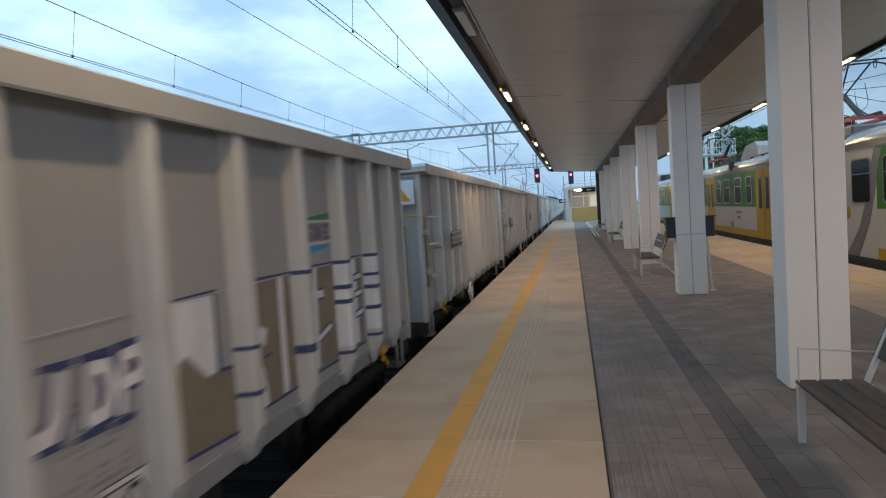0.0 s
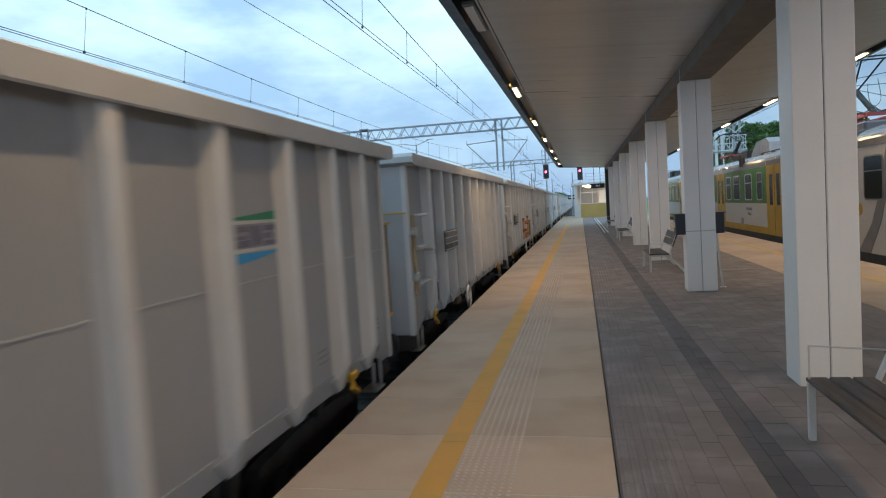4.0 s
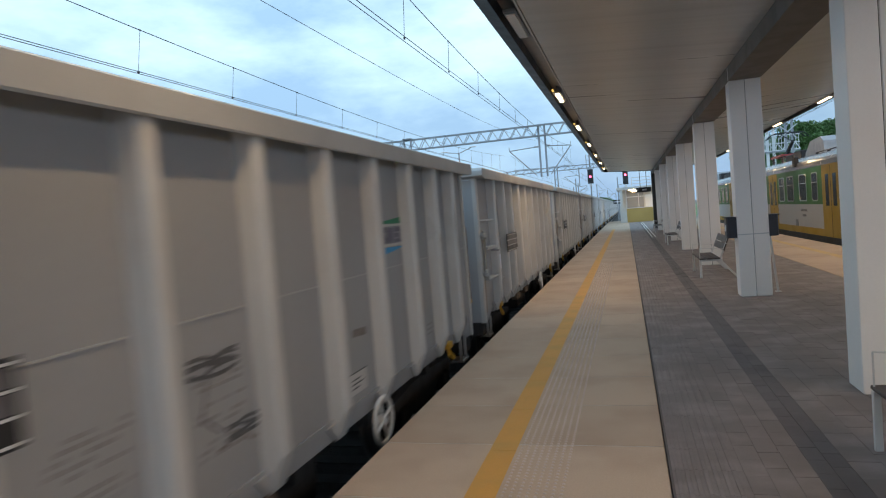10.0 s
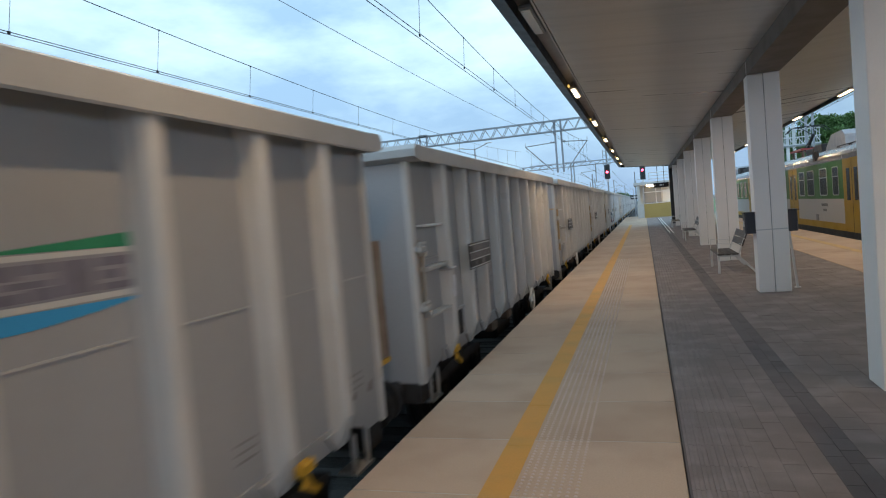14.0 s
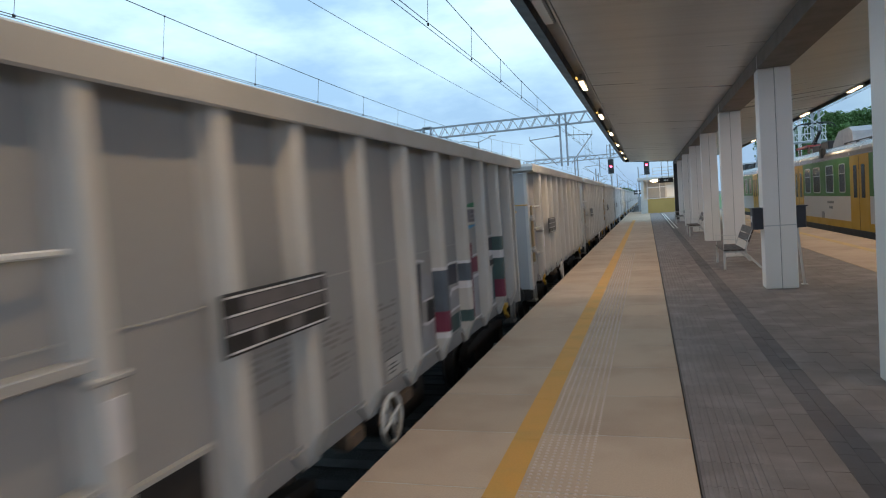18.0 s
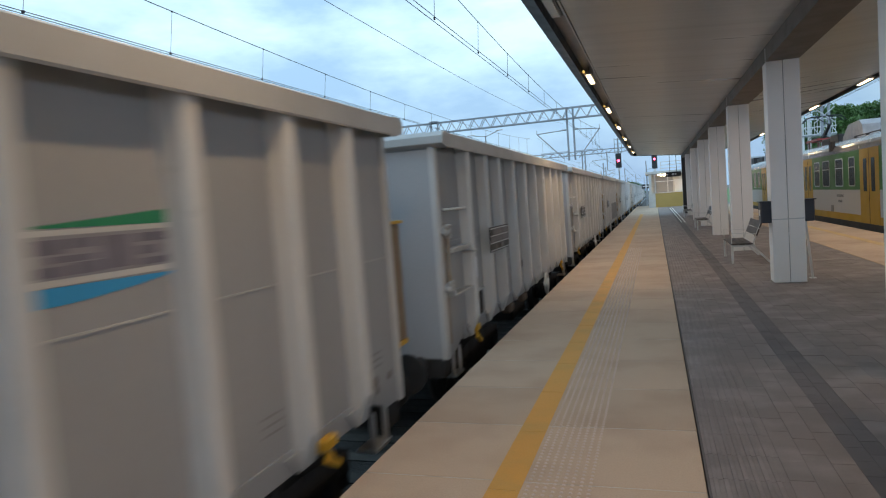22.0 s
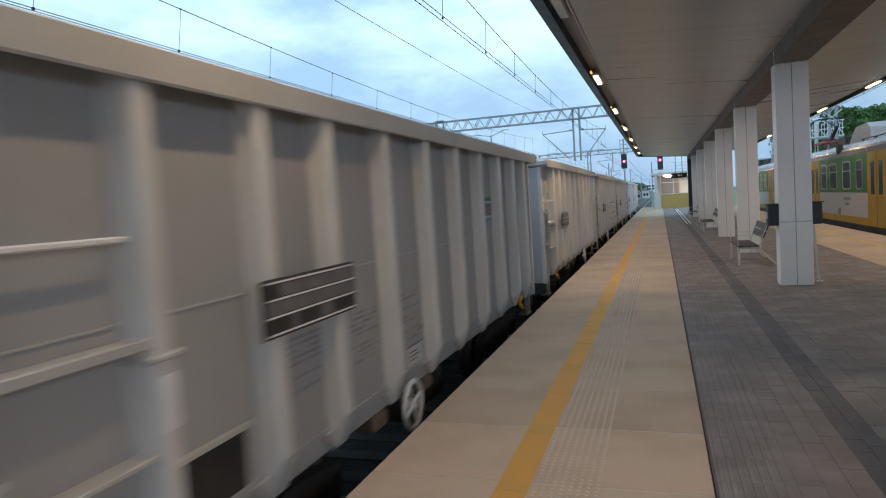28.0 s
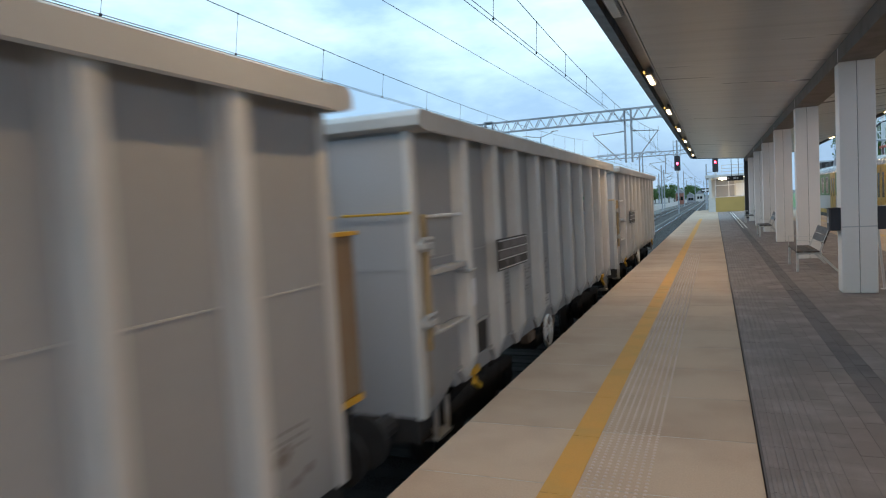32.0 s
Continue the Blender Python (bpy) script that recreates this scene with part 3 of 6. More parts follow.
# pale guide lines at the far end
gl = B()
for xx in (1.24, 1.42):
    box(gl, xx, xx + 0.05, 36.8, 66.0, 0.0015, 0.004)
tagged(part("guide_lines", gl, M["white_line"]), "two pale steel guide lines set in the paving", "guide line", kind="structure")
lip = B()
prism(lip, [(XE - 0.012, -0.125), (XE - 0.012, -0.02), (XE, -0.02), (XE, -0.125)], -12, PLAT_END)
tagged(part("edge_lip", lip, M["edge"]), "shadowed concrete lip of the platform edge", "platform edge", kind="structure")

# ---- canopy ----
CAN0, CAN1 = -4.4, 50.6
ZC, ZE, XL = 4.17, 4.42, 3.62
canopy = thing("ceiling", "long butterfly canopy with a brushed grey slatted soffit", "canopy", kind="structure")
for s in (-1, 1):
    # narrow panels laid across, up to an open lamp channel along the edge
    vs, fs = [], []
    y = CAN0
    while y < CAN1 - 0.2:
        o = len(vs)
        for yy in (y + 0.0012, y + 0.1988):
            for aa, dz in ((0.27, 0.0), (XL - 0.33, 0.0), (XL - 0.33, 0.02), (0.27, 0.02)):
                vs.append((XC + s * aa, yy, ZC + (ZE - ZC) * aa / XL + dz))
        vs += [(XC + s * aa, y + 0.10, ZC + (ZE - ZC) * aa / XL - 0.0012) for aa in (0.27, XL - 0.33)]
        fs += [(o, o + 1, o + 9, o + 8), (o + 8, o + 9, o + 5, o + 4), (o, o + 3, o + 2, o + 1), (o + 4, o + 5, o + 6, o + 7), (o + 1, o + 2, o + 6, o + 5, o + 9), (o, o + 8, o + 4, o + 7, o + 3)]
        y += 0.20
    me = bpy.data.meshes.new("soffit")
    me.from_pydata(vs, [], fs)
    me.materials.append(M["soffit"])
    sof = new("soffit", me)
    sof.parent = canopy
    top = B()
    xa = XL - 0.31
    prism(top, [(XC, ZC + 0.06), (XC + s * xa, ZE + 0.05), (XC + s * xa, ZE + 0.42), (XC, ZC + 0.42)], CAN0, CAN1)
    part("roof_deck", top, M["fascia"], canopy)
    top = B()
    prism(top, [(XC + s * xa, ZE + 0.15), (XC + s * (XL - 0.03), ZE + 0.15), (XC + s * (XL - 0.03), ZE + 0.41), (XC + s * xa, ZE + 0.41)], CAN0, CAN1)
    part("channel_top", top, M["fixture"], canopy)
    lip = B()
    prism(lip, [(XC + s * (xa - 0.012), ZE - 0.04), (XC + s * (xa + 0.012), ZE - 0.04), (XC + s * (xa + 0.012), ZE + 0.148), (XC + s * (xa - 0.012), ZE + 0.148)], CAN0, CAN1 - 0.05)
    part("channel_lip", lip, M["soffit"], canopy)
    fas = B()
    xo = XC + s * (XL + 0.16)
    prism(fas, [(XC + s * (XL - 0.02), ZE - 0.03), (xo, ZE + 0.02), (xo, ZE + 0.40), (XC + s * (XL - 0.02), ZE + 0.40)], CAN0, CAN1)
    part("fascia", fas, M["fascia"], canopy)
endf = B()
prism(endf, [(XC - XL, ZE - 0.03), (XC, ZC - 0.03), (XC + XL, ZE - 0.03), (XC + XL, ZE + 0.4), (XC - XL, ZE + 0.4)], CAN1 - 0.04, CAN1 + 0.02)
part("end_fascia", endf, M["fascia"], canopy)
spine = B()
box(spine, XC - 0.27, XC + 0.27, CAN0, CAN1 - 0.06, 3.93, 4.20)
tagged(part("spine_beam", spine, M["beam"]), "dark taupe spine beam along the canopy", "beam", kind="structure")

# ---- columns ----
col0 = thing("column", "white clad square canopy column with a vertical panel joint", "column", "columns along the platform", at=pose(XC, 6.73, 0))
for xa, xb in ((-0.265, -0.004), (0.004, 0.265)):
    b = B()
    box(b, xa, xb, -0.20, 0.20, 0, 3.93, 0.008)
    part("panel", b, M["column"], col0)
b = B()
box(b, -0.25, 0.25, -0.185, 0.185, 0.0, 3.92)
part("core", b, M["seam"], col0)
b = B()
box(b, -0.275, -0.255, -0.215, -0.195, 3.93, 4.16)
part("corner_strip", b, M["column"], col0)
for y in (0.28, 13.18, 19.63, 26.08, 32.5, 38.95, 45.4):
    copy_thing(col0, pose(XC, y, 0))
pyl = thing("pylon", "tall black information pylon under the canopy end", "pylon", at=pose(2.20, 50.3, 0))
b = B()
box(b, -0.30, 0.30, -0.45, 0.15, 0, 4.12, 0.01)
part("body", b, M["pylon"], pyl)

# ---- canopy lamps ----
lamp0 = thing("canopy_lamp", "lit warm strip lamp under the canopy edge", "lamp", "canopy edge lamps")
b = B()
box(b, -0.085, 0.085, -0.66, 0.66, 0.0, 0.05, 0.01)
part("housing", b, M["fixture"], lamp0)
b = B()
box(b, -0.045, 0.045, -0.58, 0.58, -0.022, -0.002, 0.004)
part("diffuser", b, M["lamp_on"], lamp0, "glowing warm white diffuser")
# added glowing block: lamplight on the channel wall near the lamp's end
b = B()
box(b, -0.095, -0.055, -0.78, -0.69, 0.02, 0.07, 0.01)
part("end_lens", b, M["channel_glow"], lamp0, "small amber glowing block for the lit channel wall")
for y in (-0.45, 0.45):
    b = B()
    box(b, -0.02, 0.02, y - 0.02, y + 0.02, 0.05, 0.18)
    part("hanger", b, M["fixture"], lamp0)
first = True
for s in (-1, 1):
    for y in LAMP_YS:
        m = pose(XC + s * (XL - 0.15), y, ZE - 0.03, 0, 0, 0 if s < 0 else 180)
        if first:
            lamp0.matrix_basis = m
            first = False
        else:
            copy_thing(lamp0, m)
        la = new("lamp_light", bpy.data.lights.new("lamp_light", "AREA"))
        la.data.shape, la.data.size, la.data.size_y = "RECTANGLE", 0.12, 1.2
        la.data.energy, la.data.color = LAMP_W * LAMP_LEVEL[s][y], LAMP_COL
        la.matrix_world = pose(XC + s * (XL - 0.13), y, ZE - 0.062, 0, -10 * s, 0)
dead = thing("canopy_lamp", "unlit grey strip lamp under the canopy edge", "lamp", "canopy edge lamps", at=pose(XC - (XL - 0.17), 9.1, ZE - 0.005))
b = B()
box(b, -0.085, 0.085, -0.66, 0.66, 0.0, 0.05, 0.01)
part("housing", b, M["fixture"], dead)
b = B()
box(b, -0.06, 0.06, -0.60, 0.60, -0.022, -0.002, 0.004)
part("diffuser", b, M["column"], dead, "unlit milky diffuser")

# ---- freight wagon ----
WX, WL, PITCH = TRACKS[0], 11.75, 12.859
WF, WR = 0.09, 11.66
H = -RAIL
RIBS = [1.20, 2.22, 3.11, 4.22, 5.33, 6.43, 7.54, 8.65, 9.69, 10.62]
AXLES = (1.35, 3.15, 8.6, 10.4)


def build_wagon():
    w = thing("freight_wagon", "pale grey open box wagon of a long freight train", "wagon", "wagons of the freight train")
    # side walls with a dropped lower edge at both ends
    prof = [(0.19, H - 0.05), (0.45, H - 0.05), (1.05, H + 0.16), (WL - 1.05, H + 0.16), (WR - 0.36, H - 0.05), (WR - 0.10, H - 0.05), (WR - 0.10, H + 2.62), (0.19, H + 2.62)]
    for s in (1, -1):
        b = B()
        prism(b, prof, s * 1.19, s * 1.215, "x")
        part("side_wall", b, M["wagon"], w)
        b = B()
        box(b, s * 1.213, s * 1.223, 0.22, WR - 0.12, H + 1.366, H + 1.378)
        part("weld_seam", b, M["rim"], w)
        # top rim, wider at the corners
        b = B()
        prism(b, [(s * 1.15, H + 2.655), (s * 1.376, H + 2.635), (s * 1.376, H + 2.535), (s * 1.392, H + 2.53), (s * 1.40, H + 2.545), (s * 1.40, H + 2.70), (s * 1.388, H + 2.713), (s * 1.19, H + 2.713), (s * 1.15, H + 2.68)], WF + 0.139, WR - 0.139)
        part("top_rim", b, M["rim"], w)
        b = B()
        prism(b, [(s * 1.04, H + 0.03), (s * 1.235, H + 0.03), (s * 1.235, H + 0.20), (s * 1.04, H + 0.20)], 0.9, WL - 0.9)
        part("side_sill", b, M["wagon"], w)
        for y in (WF, WR):
            b = B()
            d = 0.15 if y == WF else -0.15
            prism(b, [(s * 1.165, y + 0.0), (s * 1.225, y + 0.0), (s * 1.245, y + d * 0.15), (s * 1.245, y + d * 0.8), (s * 1.165, y + d * 0.8)], H - 0.06, H + 2.62, "z")
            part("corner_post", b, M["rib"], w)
    # ribs: pressed channel posts with a slanted foot
    rb = B()
    for z0, z1, o0, o1 in ((0.28, 2.62, 1.370, 1.370), (0.02, 0.28, 1.26, 1.370)):
        lo = [(1.21, -0.105), (o0 - 0.03, -0.075), (o0, -0.05), (o0, 0.05), (o0 - 0.03, 0.075), (1.21, 0.105)]
        hi = [(1.21, -0.105), (o1 - 0.03, -0.075), (o1, -0.05), (o1, 0.05), (o1 - 0.03, 0.075), (1.21, 0.105)]
        va, vb = [rb.verts.new((x, y, H + z0)) for x, y in lo], [rb.verts.new((x, y, H + z1)) for x, y in hi]
        for i in range(6):
            rb.faces.new((va[i], va[(i + 1) % 6], vb[(i + 1) % 6], vb[i]))
        rb.faces.new(va), rb.faces.new(vb)
    bmesh.ops.recalc_face_normals(rb, faces=rb.faces)
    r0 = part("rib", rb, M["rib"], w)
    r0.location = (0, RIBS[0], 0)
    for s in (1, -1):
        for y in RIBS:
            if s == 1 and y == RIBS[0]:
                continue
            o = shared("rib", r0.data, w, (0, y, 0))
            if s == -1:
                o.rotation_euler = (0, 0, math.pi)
    # foot gussets between ribs
    b = B()
    prism(b, [(-0.10, H + 0.02), (0.10, H + 0.02), (0.24, H + 0.17), (-0.24, H + 0.17)], 1.236, 1.262, "x")
    g0 = part("foot_gusset", b, M["rim"], w)
    g0.location = (0, RIBS[0], 0)
    for y in RIBS[1:]:
        shared("foot_gusset", g0.data, w, (0, y, 0))
    # end walls
    for y, d in ((WF, 1), (WR, -1)):
        b = B()
        box(b, -1.17, 1.17, y + d * 0.012, y + d * 0.05, H - 0.05, H + 2.52)
        part("end_wall", b, M["end_paint"], w)
        b = B()
        prism(b, [(y - d * 0.11, H + 2.575), (y - d * 0.11, H + 2.66), (y - d * 0.06, H + 2.713), (y + d * 0.138, H + 2.713), (y + d * 0.138, H + 2.53), (y - d * 0.02, H + 2.545)], -1.40, 1.40, "x")
        part("end_rim", b, M["rim"], w)
        # broad stiffening post: a flange standing off the wall on a narrower web
        b = B()
        box(b, -0.32, 0.32, y - d * 0.20, y - d * 0.175, H + 0.0, H + 2.50, 0.004)
        part("end_post", b, M["end_paint"], w)
        b = B()
        box(b, -0.13, 0.13, y - d * 0.175, y + d * 0.014, H + 0.0, H + 2.50)
        part("end_post_web", b, M["end_paint"], w)
        b = B()
        tube(b, (0.55, y - d * 0.05, H + 1.82), (1.22, y - d * 0.05, H + 1.82), 0.011)
        tube(b, (0.56, y - d * 0.05, H + 1.82), (0.56, y + d * 0.1, H + 1.82), 0.014)
        tube(b, (1.21, y - d * 0.05, H + 1.82), (1.21, y + d * 0.1, H + 1.82), 0.014)
        part("end_handrail", b, M["yellow"], w, "thin yellow handrail")
        b = B()
        disc(b, (0.46, y - d * 0.06, H + 0.50), 0.035, 0.05, "y", 12)
        tube(b, (0.46, y - d * 0.04, H + 0.50), (0.46, y + d * 0.02, H + 0.50), 0.02, 6)
        part("air_cock", b, M["cock"], w, "small dull red air cock")
        b = B()
        box(b, -1.16, 1.16, y + d * 0.006, y + d * 0.02, H + 1.30, H + 1.306)
        part("end_seam", b, M["end_paint"], w)
        b = B()
        box(b, -1.18, 1.18, y + d * 0.02, y + d * 0.30, H - 0.30, H - 0.04, 0.01)
        part("headstock", b, M["under"], w)
        for x in (-0.875, 0.875):
            b = B()
            tube(b, (x, y + d * 0.02, H - 0.12), (x, y - d * 0.30, H - 0.12), 0.10, 12)
            tube(b, (x, y - d * 0.30, H - 0.12), (x, y - d * 0.45, H - 0.12), 0.075, 12)
            tube(b, (x, y - d * 0.44, H - 0.12), (x, y - d * 0.49, H - 0.12), 0.24, 16)
            part("buffer", b, M["under"], w)
        b = B()
        tube(b, (0, y + d * 0.02, H - 0.05), (0, y - d * 0.35, H - 0.10), 0.06, 8)
        box(b, -0.06, 0.06, y - d * 0.42, y - d * 0.34, H - 0.34, H - 0.02, 0.01)
        part("screw_coupling", b, M["under"], w)
        b = B()
        tube(b, (-0.5, y - d * 0.02, H - 0.12), (-0.5, y - d * 0.18, H - 0.42), 0.025, 6)
        tube(b, (-0.5, y - d * 0.18, H - 0.42), (-0.4, y - d * 0.36, H - 0.30), 0.025, 6)
        part("brake_hose", b, M["rubber"], w)
    b = B()
    box(b, -1.19, 1.19, 0.13, WL - 0.13, H + 0.16, H + 0.22)
    part("floor_plate", b, M["under"], w)
    # underframe
    b = B()
    box(b, -0.25, 0.25, 0.2, WL - 0.2, H - 0.30, H + 0.12)
    for y in (2.25, 5.9, 9.5):
        box(b, -1.1, 1.1, y - 0.08, y + 0.08, H - 0.18, H + 0.12)
    part("centre_sill", b, M["under"], w)
    b = B()
    box(b, 0.45, 0.95, 5.2, 6.5, H - 0.55, H - 0.15, 0.03)
    part("brake_cylinder", b, M["under"], w)
    b = B()
    tube(b, (-0.8, 4.6, H - 0.35), (-0.8, 5.8, H - 0.35), 0.18, 12)
    part("air_tank", b, M["under"], w)
    # end ladder plate behind the trailing wall
    b = B()
    box(b, 1.12, 1.16, WR + 0.02, WR + 0.40, H + 0.46, H + 1.68, 0.01)
    part("end_ladder_plate", b, M["tan"], w, "tan brown upright ladder plate")
    b = B()
    box(b, 1.08, 1.19, WR + 0.01, WR + 0.43, H + 1.68, H + 1.71)
    part("ladder_cap", b, M["yellow"], w, "yellow painted cap")
    b = B()
    bar(b, (1.10, WR + 0.06, H - 0.10), (1.10, WR + 0.32, H + 0.46), 0.05, 0.03)
    part("ladder_strut", b, M["under"], w)
    b = B()
    bar(b, (1.14, WR + 0.05, H + 0.43), (1.14, WR + 0.41, H + 0.43), 0.05)
    bar(b, (1.14, WR + 0.38, H + 0.42), (0.6, WR + 0.34, H + 0.30), 0.04)
    part("uncoupling_bar", b, M["yellow"], w, "yellow uncoupling bar")
    # leading end fittings on the platform side (and mirrored on the far side)
    for s in (1, -1):
        X = 1.215 * s
        b = B()
        tube(b, (X + s * 0.10, 0.36, H + 1.78), (X + s * 0.10, 1.06, H + 1.78), 0.017)
        for y in (0.38, 1.04):
            tube(b, (X, y, H + 1.78), (X + s * 0.10, y, H + 1.78), 0.014)
        part("side_handrail", b, M["sign_white"], w, "white painted handrail")
        for z, nm in ((1.24, 0.055), (0.69, 0.03)):
            b = B()
            box(b, X, X + s * 0.13, 0.27, 1.12, H + z, H + z + nm, 0.006)
            part("step_bar", b, M["rim"], w)
        b = B()
        box(b, X + s * 0.002, X + s * 0.03, 0.20, 0.33, H + 0.10, H + 1.62, 0.006)
        part("latch_plate", b, M["latch"], w, "rubbed beige latch plate")
        b = B()
        tube(b, (X + s * 0.07, 0.28, H + 0.80), (X + s * 0.07, 0.28, H + 1.50), 0.022, 8)
        part("latch_rod", b, M["latch"], w, "rubbed ochre latch rod")
        b = B()
        box(b, X + s * 0.035, X + s * 0.085, 0.21, 0.275, H + 0.55, H + 1.80, 0.008)
        part("latch_post", b, M["ochre"], w, "ochre yellow latch post")
        for z in (1.46, 0.76):
            b = B()
            box(b, X, X + s * 0.11, 0.13, 0.36, H + z, H + z + 0.10, 0.03)
            tube(b, (X + s * 0.08, 0.14, H + z + 0.11), (X + s * 0.08, 0.35, H + z + 0.11), 0.025, 8)
            box(b, X + s * 0.02, X + s * 0.12, 0.26, 0.34, H + z - 0.04, H + z + 0.02, 0.015)
            part("latch_bracket", b, M["rim"], w)
        b = B()
        box(b, s * 1.374, s * 1.379, RIBS[0] - 0.055, RIBS[0] + 0.055, H + 0.82, H + 1.10, 0.002)
        part("rib_plate", b, M["gr_white"], w, "small pale plate on the first rib")
        b = B()
        box(b, s * 1.21, s * 1.385, RIBS[0] - 0.11, RIBS[0] + 0.11, H + 1.17, H + 1.205, 0.01)
        part("bar_end", b, M["rim"], w)
        # flat near-black plate: the pocket's inner shade as colour, without a recess
        b = B()
        prism(b, [(1.08, H + 0.17), (1.95, H + 0.17), (1.97, H + 0.54), (1.30, H + 0.54)], X - s * 0.01, X + s * 0.012, "x")
        part("side_pocket", b, M["under"], w, "side pocket as a flat plate, its shade painted dark")
        b = B()
        box(b, X, X + s * 0.05, 1.28, 2.02, H + 0.56, H + 0.585)
        part("pocket_lip", b, M["rim"], w)
        for y in (1.30, 9.95):
            b = B()
            bar(b, (s * 1.25, y, H + 0.12), (s * 1.31, y + 0.03, H - 0.06), 0.05)
            box(b, s * 1.24, s * 1.33, y - 0.11, y + 0.10, H + 0.06, H + 0.15, 0.015)
            bar(b, (s * 1.31, y - 0.07, H + 0.0), (s * 1.31, y + 0.11, H - 0.10), 0.05)
            part("brake_handle", b, M["yellow"], w, "yellow brake changeover handle")
        for y in (0.62, WL - 0.62):
            b = B()
            for q in (-0.14, 0.14):
                box(b, s * 1.16, s * 1.20, y + q - 0.02, y + q + 0.02, H - 0.36, H - 0.02)
            box(b, s * 1.02, s * 1.22, y - 0.17, y + 0.17, H - 0.38, H - 0.35)
            part("foot_step", b, M["rim"], w)
        # plate rack with bright rods
        b = B()
        box(b, s * 1.378, s * 1.392, 2.02, 3.28, H + 1.075, H + 1.45, 0.004)
        rack = part("plate_rack", b, M["black"], w, "black plate rack with bright rods")
        for i in range(4):
            b = B()
            box(b, s * 1.392, s * 1.398, 2.06, 3.26, H + 1.092 + i * 0.109, H + 1.104 + i * 0.109)
            part("rod", b, M["sign_white"], rack)
        for ya, yb, k in ((2.22, 3.24, 2), (2.05, 3.24, 1), (2.72, 2.92, 0), (2.34, 2.42, 0)):
            b = B()
            box(b, s * 1.392, s * 1.3945, ya, yb, H + 1.112 + 0.109 * k, H + 1.194 + 0.109 * k)
            part("plate", b, M["plate_grey"], rack)
        b = B()
        box(b, s * 1.2155, s * 1.2185, 4.72, 5.14, H + 0.21, H + 0.42)
        note = part("notice_plate", b, M["rib"], w, "small pale notice plate with dark lines")
        for z, ya, yb in ((0.405, 4.72, 5.14), (0.34, 4.78, 4.98), (0.30, 4.78, 5.05), (0.26, 4.78, 4.95)):
            b = B()
            box(b, s * 1.2185, s * 1.2195, ya, yb, H + z, H + z + 0.014)
            part("line_bar", b, M["print_dark"], note)
        # stencilled inscriptions as bars
        b = B()
        rg = random.Random(11)
        for ya, yb in ((2.42, 3.02), (3.5, 4.05), (4.55, 5.1)):
            z = 0.98
            while z > 0.5:
                q = ya + rg.uniform(0, 0.08)
                while q < yb - 0.05:
                    e = min(yb, q + rg.uniform(0.03, 0.09))
                    if rg.random() < 0.7:
                        box(b, s * 1.2155, s * 1.2175, q, e, H + z - 0.024, H + z)
                    q = e + 0.018
                z -= rg.choice((0.045, 0.045, 0.10))
        for z in (0.50, 0.44, 0.38):
            box(b, s * 1.2155, s * 1.2175, 9.25, 9.50, H + z, H + z + 0.018)
            for q in range(5):
                box(b, s * 1.2155, s * 1.2175, 10.75 + q * 0.1, 10.82 + q * 0.1, H + z, H + z + 0.022)
        tagged(part("inscription", b, M["stencil"], w, "faded dark stencilled inscriptions"), kind="stuff")
        # operator's sign, drawn as plain shapes
        b = B()
        prism(b, [(7.74, H + 1.862), (8.548, H + 1.855), (8.548, H + 1.93), (8.1, H + 1.897), (7.74, H + 1.872)], s * 1.2155, s * 1.2185, "x")
        sign = part("sign", b, M["sign_green"], w, "green and blue printed sign")
        b = B()
        prism(b, [(7.72, H + 1.515), (7.95, H + 1.52), (8.3, H + 1.548), (8.548, H + 1.578), (8.548, H + 1.59), (7.72, H + 1.60)], s * 1.2155, s * 1.2185, "x")
        part("blue_band", b, M["sign_blue"], sign)
        b = B()
        box(b, s * 1.2155, s * 1.2175, 7.70, 8.548, H + 1.635, H + 1.825)
        part("word_field", b, M["sign_field"], sign)
        for z0, z1 in ((1.828, 1.853), (1.603, 1.632)):
            b = B()
            box(b, s * 1.2155, s * 1.2180, 7.70, 8.548, H + z0, H + z1)
            part("pale_stripe", b, M["rib"], sign)
        for ya, yb, z0, z1 in ((7.71, 7.88, 1.745, 1.81), (7.91, 8.06, 1.765, 1.81), (7.71, 7.90, 1.645, 1.69), (7.93, 8.08, 1.645, 1.70), (7.80, 8.05, 1.705, 1.735), (8.10, 8.28, 1.65, 1.81), (8.33, 8.54, 1.765, 1.81), (8.33, 8.46, 1.70, 1.745), (8.33, 8.54, 1.645, 1.68)):
            b = B()
            box(b, s * 1.2175, s * 1.2195, ya, yb, H + z0, H + z1)
            part("word_bar", b, M["sign_word"], sign)
    # white handbrake wheel under the sill
    for s in (1, -1):
        b = B()
        ring = [[b.verts.new((s * 1.33 + 0.024 * math.sin(v), (0.225 + 0.024 * math.cos(v)) * math.cos(u), (0.225 + 0.024 * math.cos(v)) * math.sin(u))) for v in (0, 1.05, 2.09, 3.14, 4.19, 5.24)] for u in [q * math.pi / 12 for q in range(24)]]
        for i in range(24):
            for k in range(6):
                b.faces.new((ring[i][k], ring[(i + 1) % 24][k], ring[(i + 1) % 24][(k + 1) % 6], ring[i][(k + 1) % 6]))
        bmesh.ops.recalc_face_normals(b, faces=b.faces)
        for q in range(4):
            a = q * math.pi / 2 + 0.35
            tube(b, (s * 1.33, 0, 0), (s * 1.33, 0.22 * math.cos(a), 0.22 * math.sin(a)), 0.017, 5)
        tube(b, (s * 1.26, 0, 0), (s * 1.36, 0, 0), 0.05, 8)
